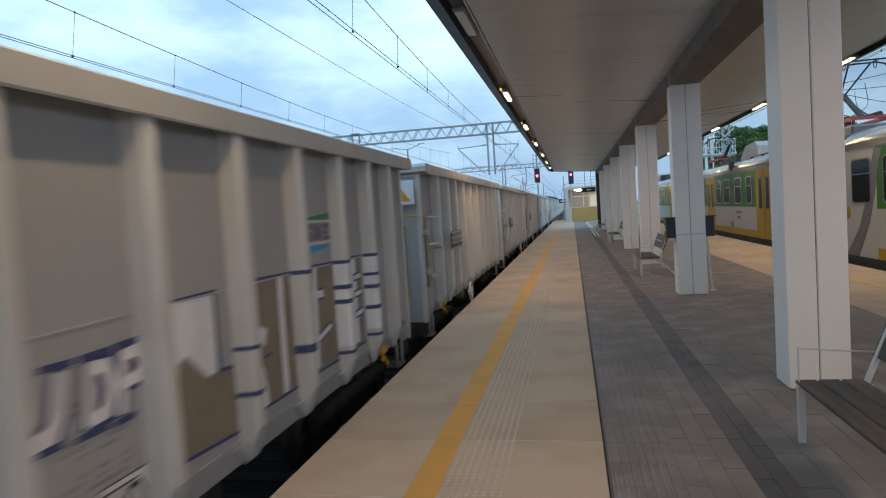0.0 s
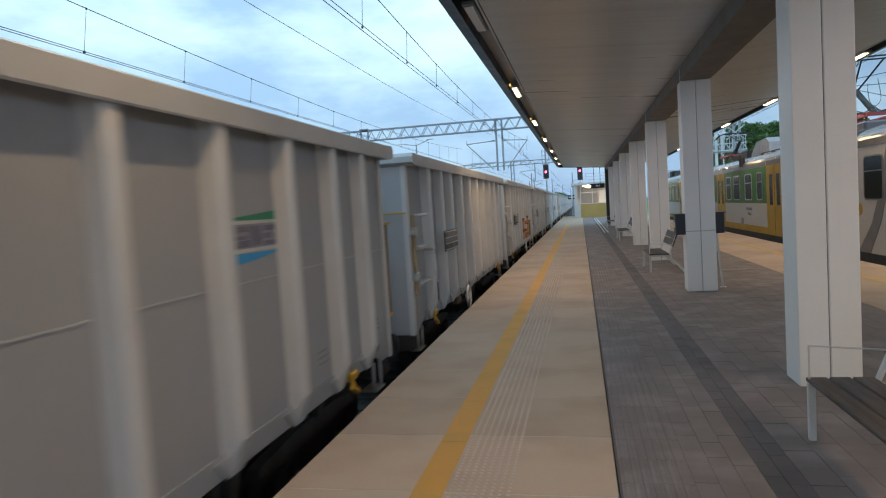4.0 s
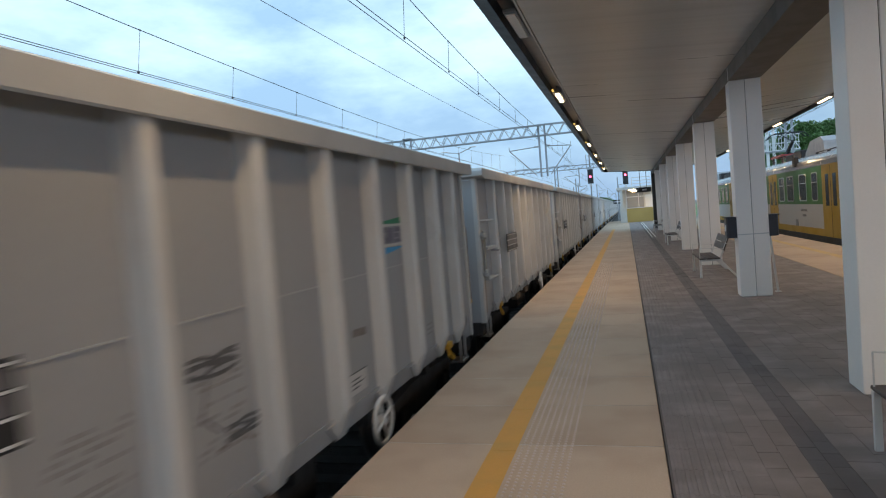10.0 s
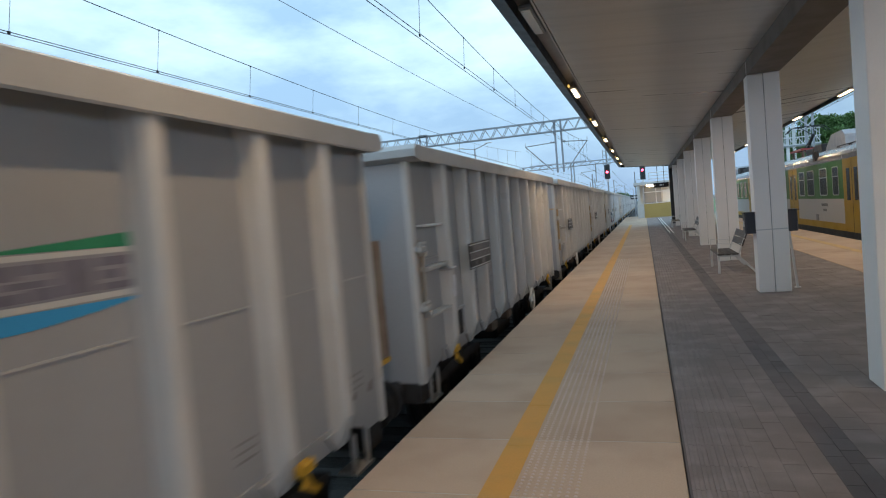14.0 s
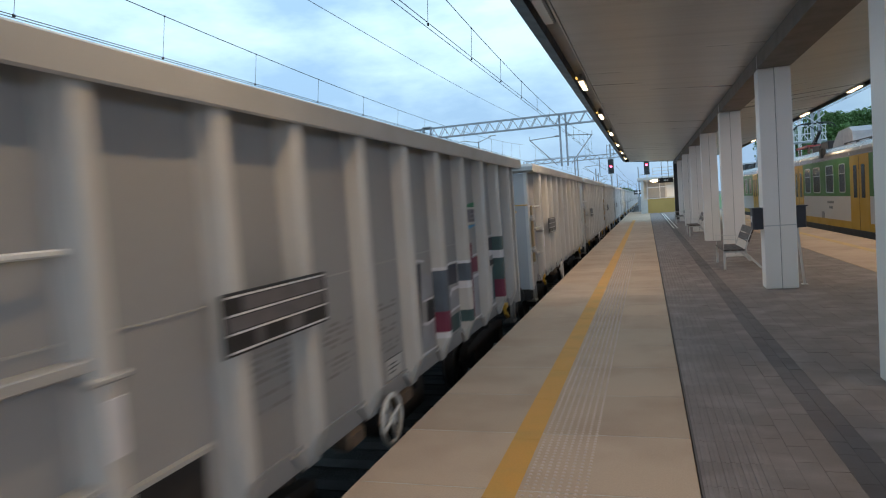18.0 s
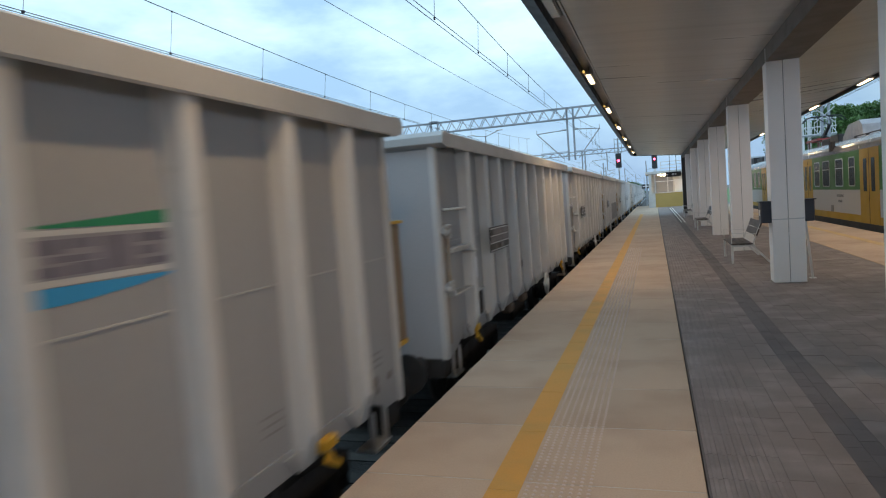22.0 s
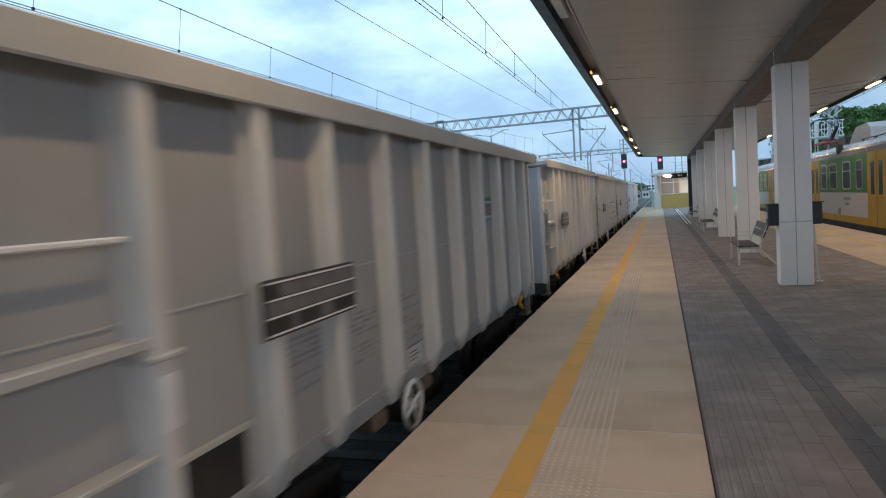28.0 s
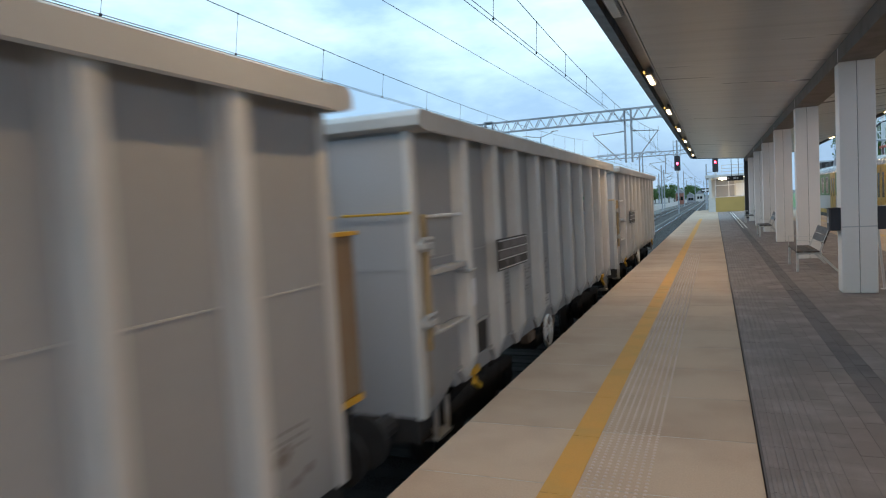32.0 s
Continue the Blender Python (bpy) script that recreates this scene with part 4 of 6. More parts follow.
        hw = part("handbrake_wheel", b, M["wheel_white"], w, "white spoked handbrake wheel")
        hw.location = (0, 4.5, H - 0.09)
        b = B()
        tube(b, (s * 0.5, 0, 0), (s * 1.27, 0, 0), 0.03, 6)
        box(b, s * 1.05, s * 1.2, -0.05, 0.05, -0.05, 0.25)
        part("shaft", b, M["under"], hw)
        for y in (3.95, 5.2):
            b = B()
            box(b, s * 1.05, s * 1.24, y - 0.16, y + 0.16, H - 0.16, H + 0.02, 0.04)
            part("valve_box", b, M["rust"], w)
    # bogies with wheelsets
    wm = B()
    for s in (-1, 1):
        x = s * 0.755
        disc(wm, (x, 0, 0), 0.46, 0.12, seg=28)
        disc(wm, (x - s * 0.075, 0, 0), 0.49, 0.03, seg=28)
        disc(wm, (x + s * 0.07, 0, 0), 0.13, 0.06, seg=16)
    tube(wm, (-1.0, 0, 0), (1.0, 0, 0), 0.075, 10)
    n_steel = len(wm.faces)
    for s in (-1, 1):
        x = s * 0.82
        for q in range(24):
            a, c = q * math.pi / 12, (q + 1) * math.pi / 12
            vs = [wm.verts.new((x, r * math.cos(t), r * math.sin(t))) for r, t in ((0.345, a), (0.42, a), (0.42, c), (0.345, c))]
            wm.faces.new(vs)
        for q in range(4):
            a = q * math.pi / 2
            vs = [wm.verts.new((x, r * math.cos(t), r * math.sin(t))) for r, t in ((0.14, a - 0.22), (0.345, a - 0.10), (0.345, a + 0.10), (0.14, a + 0.22))]
            wm.faces.new(vs)
    wm.faces.ensure_lookup_table()
    for f in wm.faces[n_steel:]:
        f.material_index = 1
    sets = []
    wheel_me = None
    for c in (0, 1):
        a0, a1 = AXLES[2 * c], AXLES[2 * c + 1]
        b = B()
        for s in (-1, 1):
            x = s * 0.98
            prism(b, [(a0 - 0.34, 0.52), (a0 + 0.30, 0.52), (a0 + 0.55, 0.34), (a1 - 0.55, 0.34), (a1 - 0.30, 0.52), (a1 + 0.34, 0.52), (a1 + 0.34, 0.70), (a1 - 0.4, 0.78), (a0 + 0.4, 0.78), (a0 - 0.34, 0.70)], x - 0.06, x + 0.06, "x")
            for a in (a0, a1):
                box(b, x - 0.1, x + 0.1, a - 0.13, a + 0.13, 0.34, 0.60, 0.03)
                for q in (-0.27, 0.27):
                    tube(b, (x, a + q, 0.40), (x, a + q, 0.62), 0.075, 10)
        box(b, -0.98, 0.98, (a0 + a1) / 2 - 0.16, (a0 + a1) / 2 + 0.16, 0.52, 0.80)
        bogie = part("bogie", b, M["under"], w, "sooty two-axle bogie")
        for a in (a0, a1):
            if wheel_me is None:
                ob = part("wheelset", wm, (M["wheel"], M["wheel_mark"]), bogie, "sooty steel wheelset with pale painted marks")
                wheel_me = ob.data
            else:
                ob = shared("wheelset", wheel_me, bogie, (0, 0, 0))
                ob["label"] = "sooty steel wheelset with pale painted marks"
            ob.location = (0, a, 0.46)
            sets.append(ob)
    return w, sets


def train_y(n, t):
    """Leading end of wagon n."""
    return PITCH * n + SLACK.get(n, 0.0) - 1.756 - 9.9965 * t - 0.013045 * t ** 2 - 0.00136668 * t ** 3 + 2.38228e-05 * t ** 4


# uneven slack in the couplings, wagon by wagon
SLACK = {1: -0.06, 2: 0.12, 3: 0.17, 4: 0.12, 5: 0.11, 6: -0.04, 8: 0.06, 9: -0.23, 10: -0.13, 11: -0.12, 12: -0.23, 13: -0.2, 14: -0.46, 15: -0.34, 16: -0.07, 17: -0.09, 18: -0.12, 19: 0.08, 20: 0.08, 22: 0.08, 25: 0.09, 26: -0.12, 27: -0.13, 28: -0.09, 29: -0.09}
wagon0, wheelsets0 = build_wagon()
WAGONS = {0: wagon0}
for n in range(-1, 30):
    if n:
        WAGONS[n] = copy_thing(wagon0, pose(WX, train_y(n, 0), RAIL))
# some wagons carry the handbrake wheel further back
for n in (2, 5, 6, 7, 8, 9, 10, 11, 12, 17, 19, 20, 23, 25):
    for o in WAGONS[n].children:
        if o.name.startswith("handbrake_wheel"):
            o.location.y = 7.25
        if o.name.startswith("notice_plate"):
            o.location = (0, 2.05, 0.06)
# and have neither handrail nor latch post at their ends
for n in (2, 5, 6, 7, 8, 9, 10, 11, 12, 17, 19, 20, 23, 25):
    for o in list(WAGONS[n].children):
        if o.name.startswith(("end_handrail", "latch_post", "ladder_cap")):
            bpy.data.objects.remove(o)
        elif o.name.startswith("end_ladder_plate"):
            o.material_slots[0].link = "OBJECT"
            o.material_slots[0].material = M["rusty"]
            o["label"] = "rusty brown upright ladder plate"


# ---- parked electric train on the far side of the platform ----
TX = 6.75


def emu_car(y0, y1, doors, windows, first=False, low=None):
    c = thing("train_car", "parked suburban electric train car, green white and amber", "train car", "cars of the parked train", at=pose(0, 0, 0))
    # barrel roof over a straight side
    arc = [(TX + 1.45 - 1.455 * math.copysign(abs(math.cos(radians(a))) ** 0.75, math.cos(radians(a))), 2.725 + 0.56 * abs(math.sin(radians(a))) ** 0.80) for a in range(0, 181, 10)]
    b = B()
    prism(b, [(TX, -0.28), (TX, 2.72), (TX + 2.9, 2.72), (TX + 2.9, -0.28)], y0, y1)
    part("body", b, M["train_white"], c)
    b = B()
    prism(b, arc, y0 + 0.02, y1 - 0.02)
    part("roof", b, M["train_roof"], c, smooth=False)
    b = B()
    box(b, TX - 0.02, TX + 0.03, y0, y1, 2.69, 2.725)
    part("rain_gutter", b, M["train_roof"], c)
    b = B()
    box(b, TX + 0.1, TX + 2.8, y0 + 0.5, y1 - 0.5, -0.75, -0.25)
    part("underframe", b, M["under"], c)
    b = B()
    box(b, TX - 0.012, TX + 0.02, y0 + 0.3, y1 - 0.05, -0.12, 0.16)
    part("skirt", b, M["rubber"], c)
    # colour bands between the doors
    ya0 = 16.55 if first else y0 + 0.05
    stops = [y0 + 0.05 if not first else y0] + [v for d in doors for v in d] + [y1 - 0.05 if not first else 16.3]
    for a, b_ in zip(stops[::2], stops[1::2]):
        if b_ - a < 0.1:
            continue
        q = B()
        box(q, TX - 0.006, TX + 0.02, a, b_, 1.30, 2.685)
        part("green_panel", q, M["train_green"], c, "leaf green side panel")
        q = B()
        box(q, TX - 0.006, TX + 0.02, a, b_, 0.162, 0.42)
        part("amber_band", q, M["train_yellow"], c)
    for a, b_ in doors:
        q = B()
        box(q, TX - 0.010, TX + 0.02, a, b_, 0.162, 2.70, 0.004)
        d = part("door", q, M["train_yellow"], c, "amber double sliding door")
        m = (a + b_) / 2
        q = B()
        box(q, TX - 0.014, TX, m - 0.012, m + 0.012, 0.17, 2.62)
        part("door_seal", q, M["rubber"], d)
        for wa, wb in ((m - 0.62, m - 0.24), (m + 0.24, m + 0.62)):
            q = B()
            box(q, TX - 0.014, TX, wa, wb, 1.25, 2.35, 0.004)
            part("door_pane", q, M["win"], d)
    for i, (a, b_) in enumerate(windows):
        q = B()
        outer, inner = rounded(a, b_, 1.42, 2.48, 0.13), rounded(a + 0.035, b_ - 0.035, 1.455, 2.445, 0.10)
        n = len(outer)
        for x in (TX - 0.020, TX + 0.004):
            vo, vi = [q.verts.new((x, *p)) for p in outer], [q.verts.new((x, *p)) for p in inner]
            for k in range(n):
                q.faces.new((vo[k], vo[(k + 1) % n], vi[(k + 1) % n], vi[k]))
            if x < TX:
                keep = vo, vi
        for one, two in zip(keep, (vo, vi)):
            for k in range(n):
                q.faces.new((one[k], one[(k + 1) % n], two[(k + 1) % n], two[k]))
        bmesh.ops.recalc_face_normals(q, faces=q.faces)
        box(q, TX - 0.018, TX + 0.004, a + 0.03, b_ - 0.03, 2.10, 2.125)
        w = part("window", q, (M["train_grey"] if first else M["strap"] if i % 2 else M["train_white"]), c, "framed train window")
        q = B()
        prism(q, rounded(a + 0.02, b_ - 0.02, 1.44, 2.46, 0.11), TX - 0.010, TX + 0.005, "x")
        part("pane", q, M["win"], w)
    # white strips drawn as lamp reflections along the roof shoulder
    for i in range(int((y1 - y0) / 3.0)):
        y = y0 + 1.6 + i * 3.0
        q = B()
        box(q, TX + 0.42, TX + 0.47, y, y + 0.9, 3.14, 3.17)
        part("roof_marker", q, M["sign_white"], c)
    return c


car_a = emu_car(-7.0, 18.2, [(8.0, 9.8)], [(16.58, 17.62), (14.95, 15.98), (13.3, 14.3), (11.7, 12.7), (10.4, 11.3), (5.0, 6.0), (3.2, 4.2)], first=True)
q = B()
prism(q, [(18.05, 0.12), (17.35, 0.12), (16.72, 0.95), (16.42, 1.6), (16.2, 2.3), (16.02, 2.66), (16.4, 2.66), (16.62, 2.2), (16.86, 1.5), (17.25, 0.85)], TX - 0.009, TX - 0.001, "x")
part("slate_swoosh", q, M["train_grey"], car_a, "curved slate grey stripe")
q = B()
disc(q, (TX - 0.006, 17.92, 1.2), 0.16, 0.012, seg=20)
part("amber_disc", q, M["train_yellow"], car_a)
W = [(26.66, 27.45), (28.2, 29.3), (30.2, 31.35), (31.86, 32.85)]
car_b = emu_car(18.75, 41.6, [(24.05, 26.1), (33.26, 35.02)], W + [(19.6, 20.6), (21.2, 22.2), (22.7, 23.6), (35.7, 36.7), (37.4, 38.4), (39.2, 40.2)])
car_c = emu_car(42.1, 65.0, [(46.0, 47.9), (55.5, 57.4)], [(43.0, 44.0), (44.6, 45.5), (48.6, 49.6), (50.4, 51.4), (52.2, 53.2), (54.0, 55.0), (58.2, 59.2), (60.0, 61.0), (62.0, 63.0)])
for c, ys in ((car_b, (28.4,)), (car_c, (49.0,))):
    for y in ys:
        q = B()
        prism(q, [(y, 3.20), (y + 2.9, 3.20), (y + 2.8, 3.40), (y + 2.0, 3.84), (y + 0.5, 3.90), (y + 0.15, 3.7)], TX + 0.75, TX + 2.15, "x")
        part("roof_unit", q, M["far_roof"], c, "pale grey roof equipment box")
        q = B()
        box(q, TX + 0.8, TX + 2.1, y + 3.8, y + 5.1, 3.20, 3.62, 0.03)
        part("roof_box", q, M["roof_gear"], c, "dark brown roof box")
        q = B()
        box(q, TX + 0.85, TX + 2.05, y + 5.5, y + 6.9, 3.20, 3.56, 0.03)
        part("roof_box", q, M["roof_gear"], c, "dark brown roof box")
q = B()
box(q, TX + 0.8, TX + 2.1, 57.2, 58.6, 3.20, 3.74, 0.03)
part("roof_box", q, M["roof_gear"], car_c, "dark brown roof box")
q = B()
prism(q, [(59.6, 3.20), (62.6, 3.20), (62.5, 3.40), (61.7, 3.84), (60.2, 3.95), (59.8, 3.7)], TX + 0.75, TX + 2.15, "x")
part("roof_unit", q, M["far_roof"], car_c, "pale grey roof equipment box")
q = B()
box(q, TX - 0.06, TX + 0.10, 29.6, 30.0, 2.82, 3.20, 0.02)
part("gutter_box", q, M["roof_gear"], car_b, "dark box on the roof edge")
q = B()
for k in range(5):
    box(q, TX + 0.45, TX + 0.55, 22.4 + 1.5 * k, 22.5 + 1.5 * k, 3.14, 3.24)
tube(q, (TX + 0.5, 22.2, 3.26), (TX + 0.5, 28.6, 3.26), 0.022, 6)
part("roof_cable", q, M["roof_gear"], car_b, "dark high-voltage cable on roof insulators")
q = B()
box(q, TX + 0.5, TX + 2.3, 18.85, 20.0, 3.1, 3.42, 0.05)
part("roof_box", q, M["train_grey"], car_b, "slate grey roof box")
q = B()
box(q, TX - 0.008, TX, 29.75, 30.15, 0.42, 0.68)
part("side_grille", q, M["train_grey"], car_b)
q = B()
for i in range(6):
    box(q, TX - 0.008, TX, 28.3 + i * 0.16, 28.41 + i * 0.16, 1.02, 1.12)
for i in range(4):
    box(q, TX - 0.008, TX, 28.5 + i * 0.14, 28.59 + i * 0.14, 0.82, 0.91)
part("side_lettering", q, M["train_grey"], car_b)
# gangway bellows between cars
for y0, y1, c in ((18.2, 18.75, car_b), (41.6, 42.1, car_c)):
    q = B()
    box(q, TX + 0.5, TX + 2.4, y0, y1, 0.0, 2.7)
    part("gangway_bellows", q, M["rubber"], c)


def pantograph(c, y, s, zt, crossed=False):
    """Single-arm pantograph on a red frame over the roof; s: way its knee points."""
    x, zf = TX + 1.45, 3.66
    q = B()
    for xx in (x - 0.55, x + 0.55):
        bar(q, (xx, y - 1.3, zf), (xx, y + 1.3, zf), 0.09, 0.10)
    for yy in (y - 1.15, y + 1.15):
        bar(q, (x - 0.62, yy, zf), (x + 0.62, yy, zf), 0.10, 0.08)
    p = part("pantograph", q, M["red"], c, "dark pantograph on a red base frame")
    for xx in (x - 0.5, x + 0.5):
        for yy in (y - 1.0, y + 1.0):
            q = B()
            for i in range(3):
                tube(q, (xx, yy, 3.34 + i * 0.09), (xx, yy, 3.38 + i * 0.09), 0.085, 8)
            tube(q, (xx, yy, 3.1), (xx, yy, zf - 0.03), 0.04, 6)
            part("insulator", q, M["insul"], p)
    q = B()
    tube(q, (x - 0.5, y - s * 0.35, zf + 0.08), (x + 0.5, y - s * 0.35, zf + 0.08), 0.06, 8)
    part("pivot_shaft", q, M["roof_gear"], p, "dark pivot shaft")
    q = B()
    tube(q, (x + 0.2, y - s * 0.9, zf + 0.10), (x + 0.2, y - s * 0.2, zf + 0.10), 0.075, 8)
    part("lifting_spring", q, M["roof_gear"], p, "dark lifting spring")
    q = B()
    box(q, x - 0.35, x - 0.05, y + 0.3, y + 0.9, zf - 0.02, zf + 0.14, 0.02)
    part("drive", q, M["roof_gear"], p, "dark lifting drive")
    for k in range(2):
        q = B()
        pts = [(x - 0.55 + 0.5 * k, y - 0.9 + 0.2 * i, zf + 0.08 + 0.13 * math.sin(math.pi * i / 9)) for i in range(10)]
        sweep(q, pts, 0.016)
        part("jumper_cable", q, M["wire"], p)
    q = B()
    k = (x, y + s * 1.0, (3.85 + zt) / 2)
    bar(q, (x, y - s * 0.3, zf + 0.08), k, 0.12, 0.10)
    for xx in (-0.28, 0.28):
        tube(q, (k[0] + xx * 0.2, k[1], k[2]), (x + xx, y - s * 0.2, zt - 0.05), 0.026, 5)
    tube(q, (x - 0.06, y - s * 0.9, zf + 0.06), (x - 0.06, k[1], k[2] - 0.1), 0.02, 5)
    part("arm", q, M["wire"], p)
    q = B()
    for dy in (-0.25, 0.25):
        pts = [(-0.95, -0.28), (-0.75, -0.06), (-0.55, 0.0), (0.55, 0.0), (0.75, -0.06), (0.95, -0.28)]
        for (xa, za), (xb, zb) in zip(pts, pts[1:]):
            tube(q, (x + xa, y - s * 0.2 + dy, zt + za), (x + xb, y - s * 0.2 + dy, zt + zb), 0.025, 5)
    for xx in (-0.4, 0.4):
        tube(q, (x + xx, y - s * 0.2 - 0.25, zt), (x + xx, y - s * 0.2 + 0.25, zt), 0.02, 5)
        for i in range(8):
            a = i * math.pi / 4
            tube(q, (x + xx, y - s * 0.2 + 0.1 * math.cos(a), zt - 0.1 + 0.1 * math.sin(a)), (x + xx, y - s * 0.2 + 0.1 * math.cos(a + 0.8), zt - 0.1 + 0.1 * math.sin(a + 0.8)), 0.012, 4)
    part("collector_head", q, M["wire"], p)
    if crossed:
        for sx in (-1, 1):
            q = B()
            tube(q, (x - sx * 0.45, y, zt - 0.32), (x + sx * 0.45, y - 0.1, zt + 0.42), 0.028, 6)
            part("horn", q, M["strap"], p, "bright crossed collector horn")


pantograph(car_b, 20.9, 1, 5.30)
pantograph(car_b, 37.4, -1, 4.85, True)


# ---- benches ----
def bench(at):
    t = thing("bench", "slatted dark wood bench with pale steel frame", "bench", "benches under the canopy", at=at)
    L = 1.80
    for i, x in enumerate((0.0, 0.155, 0.31)):
        b = B()
        box(b, x, x + 0.14, 0, L, 0.425, 0.455, 0.006)
        part("seat_slat", b, M["bench_wood"], t)
    for z, x in ((0.62, 0.52), (0.79, 0.585)):
        b = B()
        prism(b, [(x, z), (x + 0.028, z - 0.01), (x + 0.085, z + 0.14), (x + 0.057, z + 0.15)], 0, L)
        part("back_slat", b, M["bench_wood"], t)
    for y in (0.05, L - 0.05):
        b = B()
        box(b, -0.005, 0.045, y - 0.02, y + 0.02, 0.0, 0.425, 0.004)
        part("leg", b, M["bench_metal"], t)
        b = B()
        bar(b, (0.40, y, 0.44), (0.80, y, 0.0), 0.04, 0.045)
        part("leg", b, M["bench_metal"], t)
        b = B()
        box(b, 0.0, 0.50, y - 0.02, y + 0.02, 0.385, 0.424, 0.004)
        bar(b, (0.44, y, 0.40), (0.66, y, 0.95), 0.04, 0.03)
        part("frame", b, M["bench_metal"], t)
        b = B()
        tube(b, (0.01, y, 0.42), (0.01, y, 0.70), 0.007, 6)
        tube(b, (0.01, y, 0.70), (0.52, y, 0.66), 0.007, 6)
        part("armrest", b, M["bench_metal"], t)
    return t


bench0 = bench(pose(1.60, 3.38, 0))
for y in (16.32, 29.25, 42.1):
    copy_thing(bench0, pose(1.60, y, 0))
strut = thing("support_strut", "thin pale steel strut standing beside a column", "strut", at=pose(2.67, 13.46, 0))
b = B()
bar(b, (0, 0, 0), (-0.09, 0, 1.06), 0.035)
part("rod", b, M["bench_metal"], strut)
b = B()
box(b, -0.05, 0.05, -0.05, 0.05, 0.0, 0.012)
part("foot_plate", b, M["bench_metal"], strut)

# ---- litter bins strapped to the second column ----
for s, x in ((-1, XC - 0.265), (1, XC + 0.265)):
    t = thing("litter_bin", "small navy grey litter bin strapped to a column", "litter bin", "column bins", at=pose(x, 13.18, 1.08))
    b = B()
    prism(b, [(0.004 * s, -0.19), (0.15 * s, -0.17), (0.17 * s, -0.13), (0.17 * s, 0.13), (0.15 * s, 0.17), (0.004 * s, 0.19)], 0.0, 0.38, "z")
    part("bucket", b, M["bin"], t)
    b = B()
    box(b, s * 0.155, s * 0.175, -0.06, 0.05, 0.13, 0.24)
    part("label_plate", b, M["column"], t)
    b = B()
    box(b, s * 0.002, s * 0.19, -0.2, 0.2, 0.375, 0.392, 0.004)
    part("rim", b, M["bin"], t)
strap = thing("bin_strap", "thin steel strap clamped round a white column", "strap", at=pose(XC, 13.18, 0))
for z in (1.13,):
    b = B()
    for a in ((-0.268, -0.203, 0.268, -0.2005), (-0.268, 0.2005, 0.268, 0.203), (-0.268, -0.203, -0.2655, 0.203), (0.2655, -0.203, 0.268, 0.203)):
        box(b, a[0], a[2], a[1], a[3], z, z + 0.018)
    part("band", b, M["strap"], strap)


# ---- overhead line ----
def line_through(name, pts, r, label, category="overhead wire", group="overhead wires"):
    b = B()
    sweep(b, pts, r)
    return tagged(part(name, b, M["wire"]), label, category, group)


def catenary(x, zc, mess, y0, y1, first=10.2, step=2.96):
    t = thing("overhead_line", "dark catenary wires with droppers over a track", "overhead line", "overhead lines")
    for dx in (-0.05, 0.05):
        b = B()
        tube(b, (x + dx, y0, zc), (x + dx, y1, zc), 0.0065, 5)
        part("contact_wire", b, M["wire"], t)
    b = B()
    n = 24
    pts = [(x, y0 + (y1 - y0) * i / n, mess(y0 + (y1 - y0) * i / n)) for i in range(n + 1)]
    sweep(b, pts, 0.008)
    part("messenger_wire", b, M["wire"], t)
    y = first
    while y > y0:
        y -= step
    y += step
    while y < y1:
        b = B()
        tube(b, (x, y + 0.10, mess(y)), (x, y - 0.05, zc + 0.01), 0.005, 4)
        box(b, x - 0.012, x + 0.012, y - 0.07, y - 0.03, zc - 0.008, zc + 0.03)
        box(b, x - 0.01, x + 0.01, y + 0.085, y + 0.115, mess(y) - 0.02, mess(y) + 0.01)
        part("dropper", b, M["wire"], t)
        y += step
    return t


GY = 48.0
catenary(-3.39, 4.96, lambda y: 5.42 + 0.0018 * (25 - y) ** 2, -6, GY, first=13.7, step=2.9)
catenary(-8.3, 4.96, lambda y: 5.50 + 0.0012 * (25 - y) ** 2, -6, GY, first=13.17)
catenary(-4.2, 4.96, lambda y: 5.40 + 0.0016 * (70 - y) ** 2, GY, 92, first=50, step=4.2)
catenary(-7.9, 4.96, lambda y: 5.40 + 0.0016 * (70 - y) ** 2, GY, 92, first=50, step=4.2)
catenary(8.2, 5.32, lambda y: 6.0 + 0.0012 * (25 - y) ** 2, -6, GY, first=11.0, step=4.2)
line_through("feeder_wire", [(-6.0, -6 + 3.0 * i, 6.02 + 0.0011 * (18 - (-6 + 3.0 * i)) ** 2 * (1 if -6 + 3.0 * i > 18 else 0.15)) for i in range(19)], 0.0065, "single dark feeder wire high over the tracks")
line_through("feeder_wire", [(10.6, 4, 6.3), (9.3, 20, 5.9), (10.2, GY, 6.8)], 0.010, "slack dark feeder wire beside the parked train")
line_through("span_wire", [(7.98, 23.0, 4.87), (9.51, 23.0, 4.86), (11.04, 23.0, 4.91)], 0.010, "thin dark span wire over the parked train")
line_through("span_wire", [(7.89, 23.0, 4.97), (9.49, 23.0, 4.47), (11.10, 23.0, 4.04)], 0.010, "thin dark span wire over the parked train")
line_through("span_wire", [(7.94, 23.0, 4.99), (9.43, 23.0, 5.19), (10.92, 23.0, 5.44)], 0.010, "thin dark span wire over the parked train")
